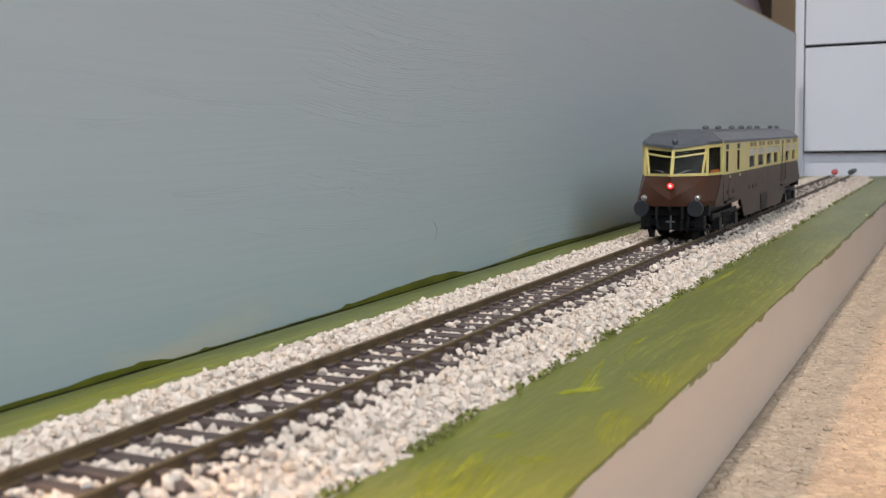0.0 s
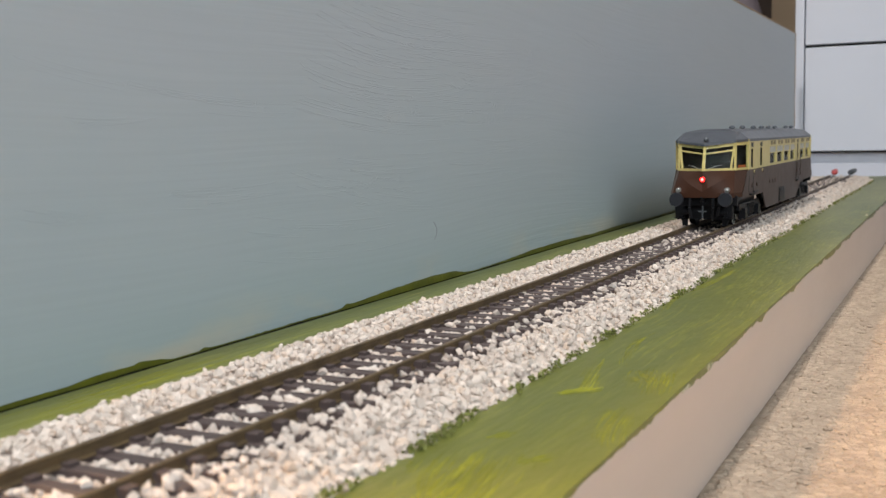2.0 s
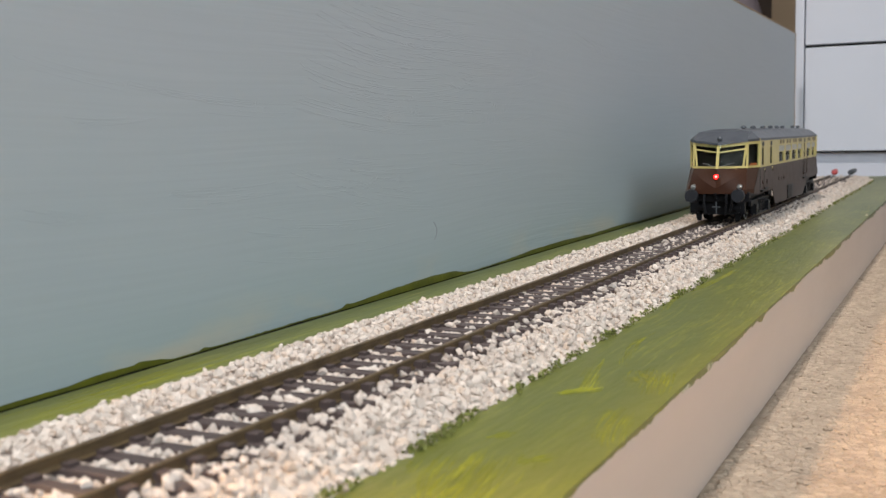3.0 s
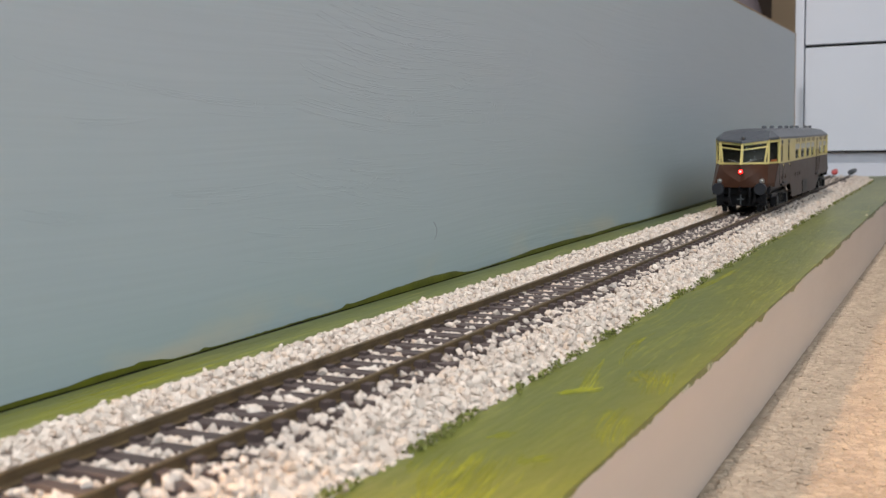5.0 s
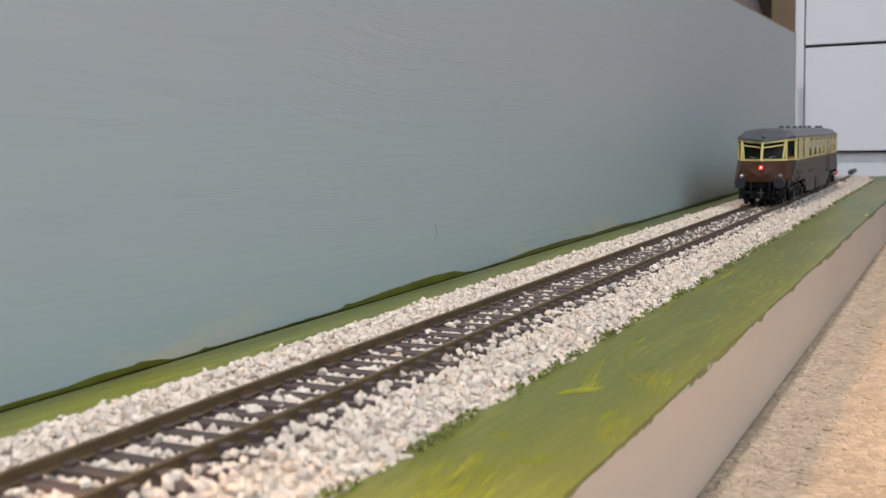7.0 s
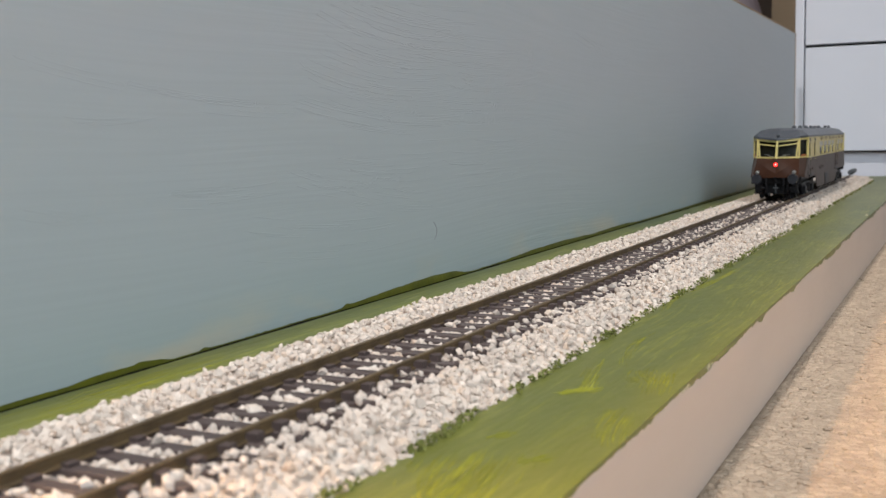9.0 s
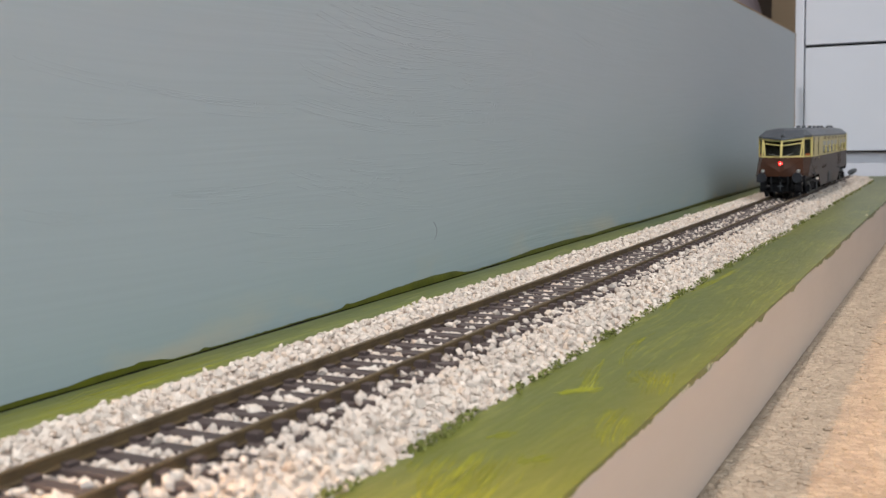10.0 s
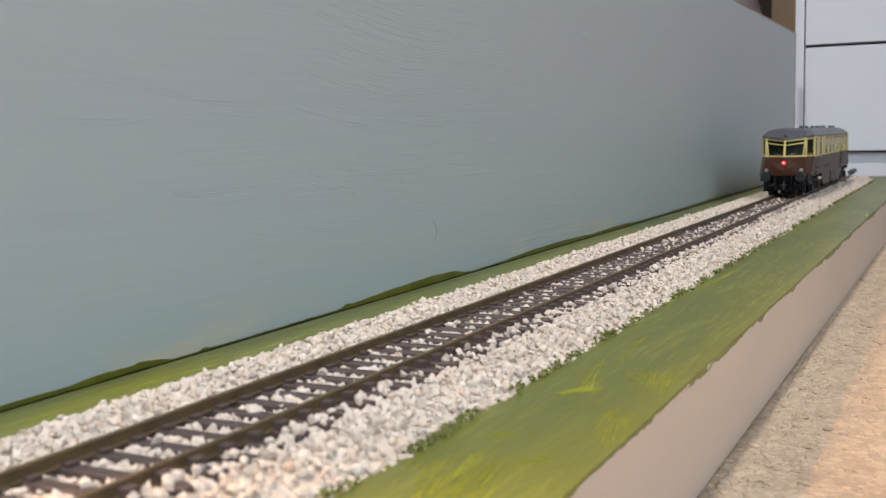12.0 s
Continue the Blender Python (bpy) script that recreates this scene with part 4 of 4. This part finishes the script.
        for sx in (-1, 1):
            slab(bm, [(sx * 0.95, ya, 0.9), (sx * 0.55, ya, 0.9), (sx * 0.62, ya, 0.12), (sx * 0.78, ya, 0.12)], (0, 0.06, 0))
        add("guard_iron", bm, M_BLACK)

    # roof: flat-topped with slanted edges and hipped ends, a little proud of the walls
    bm = bmesh.new()
    def roof_line(z, w1, ap, fc, sc, x2):
        front = [(x2 * -1, A + sc), (-w1, A + fc), (0, A + ap), (w1, A + fc), (x2, A + sc)]
        return [(x, y, z) for x, y in front] + [(x, -y, z) for x, y in front[::-1]]
    def eave(z, grow):
        return [(x, y, z + dz) for (x, y, _), dz in zip(roof_line(z, 0.99 + grow, 0.66 - grow, 1.02 - grow, 1.80 - grow, 1.29 + grow), (0, -0.03, -0.14, -0.03, 0) * 2)]
    loops = [eave(3.05, 0.0), eave(3.14, 0.0), roof_line(3.405, 0.93, 1.32, 1.60, 1.95, 0.97), roof_line(3.49, 0.50, 1.60, 1.80, 2.2, 0.55), roof_line(3.515, 0.2, 1.9, 2.0, 2.4, 0.22)]
    vs = [[bm.verts.new(p) for p in lp] for lp in loops]
    for a, b in zip(vs, vs[1:]):
        k = len(a)
        for i in range(k):
            bm.faces.new((a[i], a[(i + 1) % k], b[(i + 1) % k], b[i]))
    bm.faces.new(vs[-1])
    bm.faces.new(vs[0][::-1])
    bmesh.ops.bevel(bm, geom=[e for e in bm.edges if e.calc_length() > 0.3 and len(e.link_faces) == 2 and e.calc_face_angle() > 0.1], offset=0.02, segments=2, affect="EDGES")
    roof = add("roof", bm, M_ROOF, label="dark grey roof with hipped ends")
    for yy in (3.4, 5.4, 7.7, 9.6, 11.3, 13.0, 16.2, 17.9):
        bm = bmesh.new()
        rod(bm, (0.40, A + yy, 3.42), (0.40, A + yy, 3.53), 0.08, 10)
        rod(bm, (0.40, A + yy, 3.53), (0.40, A + yy, 3.58), 0.115, 12, 0.11)
        rod(bm, (0.40, A + yy, 3.58), (0.40, A + yy, 3.63), 0.11, 12, 0.05)
        add("roof_ventilator", bm, M_ROOF, roof, "dark grey mushroom ventilator")
    for yy in np.linspace(2.6, 2 * HALF - 2.6, 13):
        bm = bmesh.new()
        polygons(bm, [[(-0.98, A + yy - 0.02, 3.407), (-0.55, A + yy - 0.02, 3.496), (0.55, A + yy - 0.02, 3.496), (0.98, A + yy - 0.02, 3.407)],
                      [(-0.98, A + yy + 0.02, 3.407), (-0.55, A + yy + 0.02, 3.496), (0.55, A + yy + 0.02, 3.496), (0.98, A + yy + 0.02, 3.407)]])
        add("roof_rib", bm, M_ROOF, roof)
    for end in (-1, 1):
        bm = bmesh.new()
        rod(bm, (0.03, end * (HALF - 0.85), 3.15), (0.03, end * (HALF - 0.70), 3.15), 0.08, 12)
        rod(bm, (0.03, end * (HALF - 0.80), 3.02), (0.03, end * (HALF - 0.80), 3.24), 0.04, 8)
        add("roof_lamp", bm, M_ROOF, roof, "small dark lamp over the windscreens", True)

    # saloon: seats and pale blinds
    for yy in np.arange(6.5, 18.2, 1.75):
        for sx in (-1, 1):
            bm = bmesh.new()
            box(bm, sx * 0.74 - 0.4, sx * 0.74 + 0.4, A + yy - 0.1, A + yy + 0.12, 1.3, 2.16)
            box(bm, sx * 0.74 - 0.4, sx * 0.74 + 0.4, A + yy - 0.5, A + yy + 0.5, 1.3, 1.75)
            bevel(bm, 0.04, 1)
            seat = add("saloon_seat", bm, M_SEAT)
            bm = bmesh.new()
            box(bm, sx * 0.74 - 0.38, sx * 0.74 + 0.38, A + yy - 0.115, A + yy + 0.135, 2.06, 2.17)
            add("headrest_cover", bm, M_PALE, seat, "pale headrest cover")

    # bogie frames; the wheelsets turn
    wheels = []
    for yc in (3.3, 16.85):
        for s in (-1, 1):
            bm = bmesh.new()
            x2, x3 = sorted((s * 0.98, s * 1.08))
            box(bm, x2, x3, A + yc - 1.95, A + yc + 1.95, 0.62, 0.84)
            box(bm, x2, x3, A + yc - 0.5, A + yc + 0.5, 0.36, 0.66)
            for yy in (-1.295, 1.295):
                box(bm, min(s * 0.98, s * 1.2), max(s * 0.98, s * 1.2), A + yc + yy - 0.2, A + yc + yy + 0.2, 0.28, 0.68)
            for k in range(5):
                rod(bm, (s * 1.1, A + yc - 0.4 + k * 0.2, 0.40), (s * 1.1, A + yc - 0.4 + k * 0.2, 0.78), 0.07, 8)
            rod(bm, (s * 1.12, A + yc - 1.9, 0.30), (s * 1.12, A + yc + 1.9, 0.30), 0.035, 6)
            bevel(bm, 0.01, 1)
            add("bogie_frame", bm, M_BLACK)
        for yy in (-1.295, 1.295):
            bm = bmesh.new()
            rod(bm, (-0.95, 0, 0), (0.95, 0, 0), 0.07, 10)
            for s in (-1, 1):
                rod(bm, (s * 0.57, 0, 0), (s * 0.755, 0, 0), 0.455, 28)
                rod(bm, (s * 0.54, 0, 0), (s * 0.575, 0, 0), 0.51, 28)
                for k in range(8):
                    a = k * math.pi / 4
                    rod(bm, (s * 0.77, 0.12 * math.cos(a), 0.12 * math.sin(a)), (s * 0.77, 0.40 * math.cos(a), 0.40 * math.sin(a)), 0.03, 5)
            w = add("wheelset", bm, M_BLACK, label="black wheelset with bright tyres")
            bm = bmesh.new()
            for s in (-1, 1):
                v = rod(bm, (s * 0.745, 0, 0), (s * 0.762, 0, 0), 0.44, 28)
            add("tyre", bm, M_STEEL, w)
            wheels.append((w, (A + yc + yy) * P, 0.455 * P))
    # the body rides a little low on its wheels
    for ob in car.children:
        if not ob.name.startswith("wheelset"):
            ob.location.z = -0.0010
    return car, wheels


ballast()
flock()
carpet_loops()
CAR, WHEELS = railcar()
START_Y = (31.982 + HALF) * P

# seconds and full-size metres run since the start
RUN = ((0.0, 0.0), (0.5, 1.06), (1.0, 2.17), (1.5, 3.29), (2.0, 4.40), (2.5, 5.53), (3.0, 6.65), (3.6, 8.02), (4.2, 9.40), (4.8, 10.80), (5.5, 12.45), (6.0, 13.62), (6.5, 14.82), (7.0, 15.98), (7.6, 17.28), (8.2, 18.52), (8.8, 19.68), (9.0, 20.03), (9.5, 20.82), (10.0, 21.46), (10.5, 21.92), (11.0, 22.20), (11.5, 22.38), (12.0, 22.50))


def run_at(t):
    for (a, p), (b, q) in zip(RUN, RUN[1:]):
        if t <= b:
            return p + (q - p) * (t - a) / (b - a)
    return RUN[-1][1]


def motions():
    """The railcar draws away along the track and comes to a stand; its wheels roll."""
    walk(CAR, [(t, pose(0, START_Y + d * P, RAIL_Z)) for t, d in RUN])
    for w, y, r in WHEELS:
        walk(w, [(k * 0.25, pose(0, y, r, -math.degrees(run_at(k * 0.25) * P / r))) for k in range(49)])


motions()
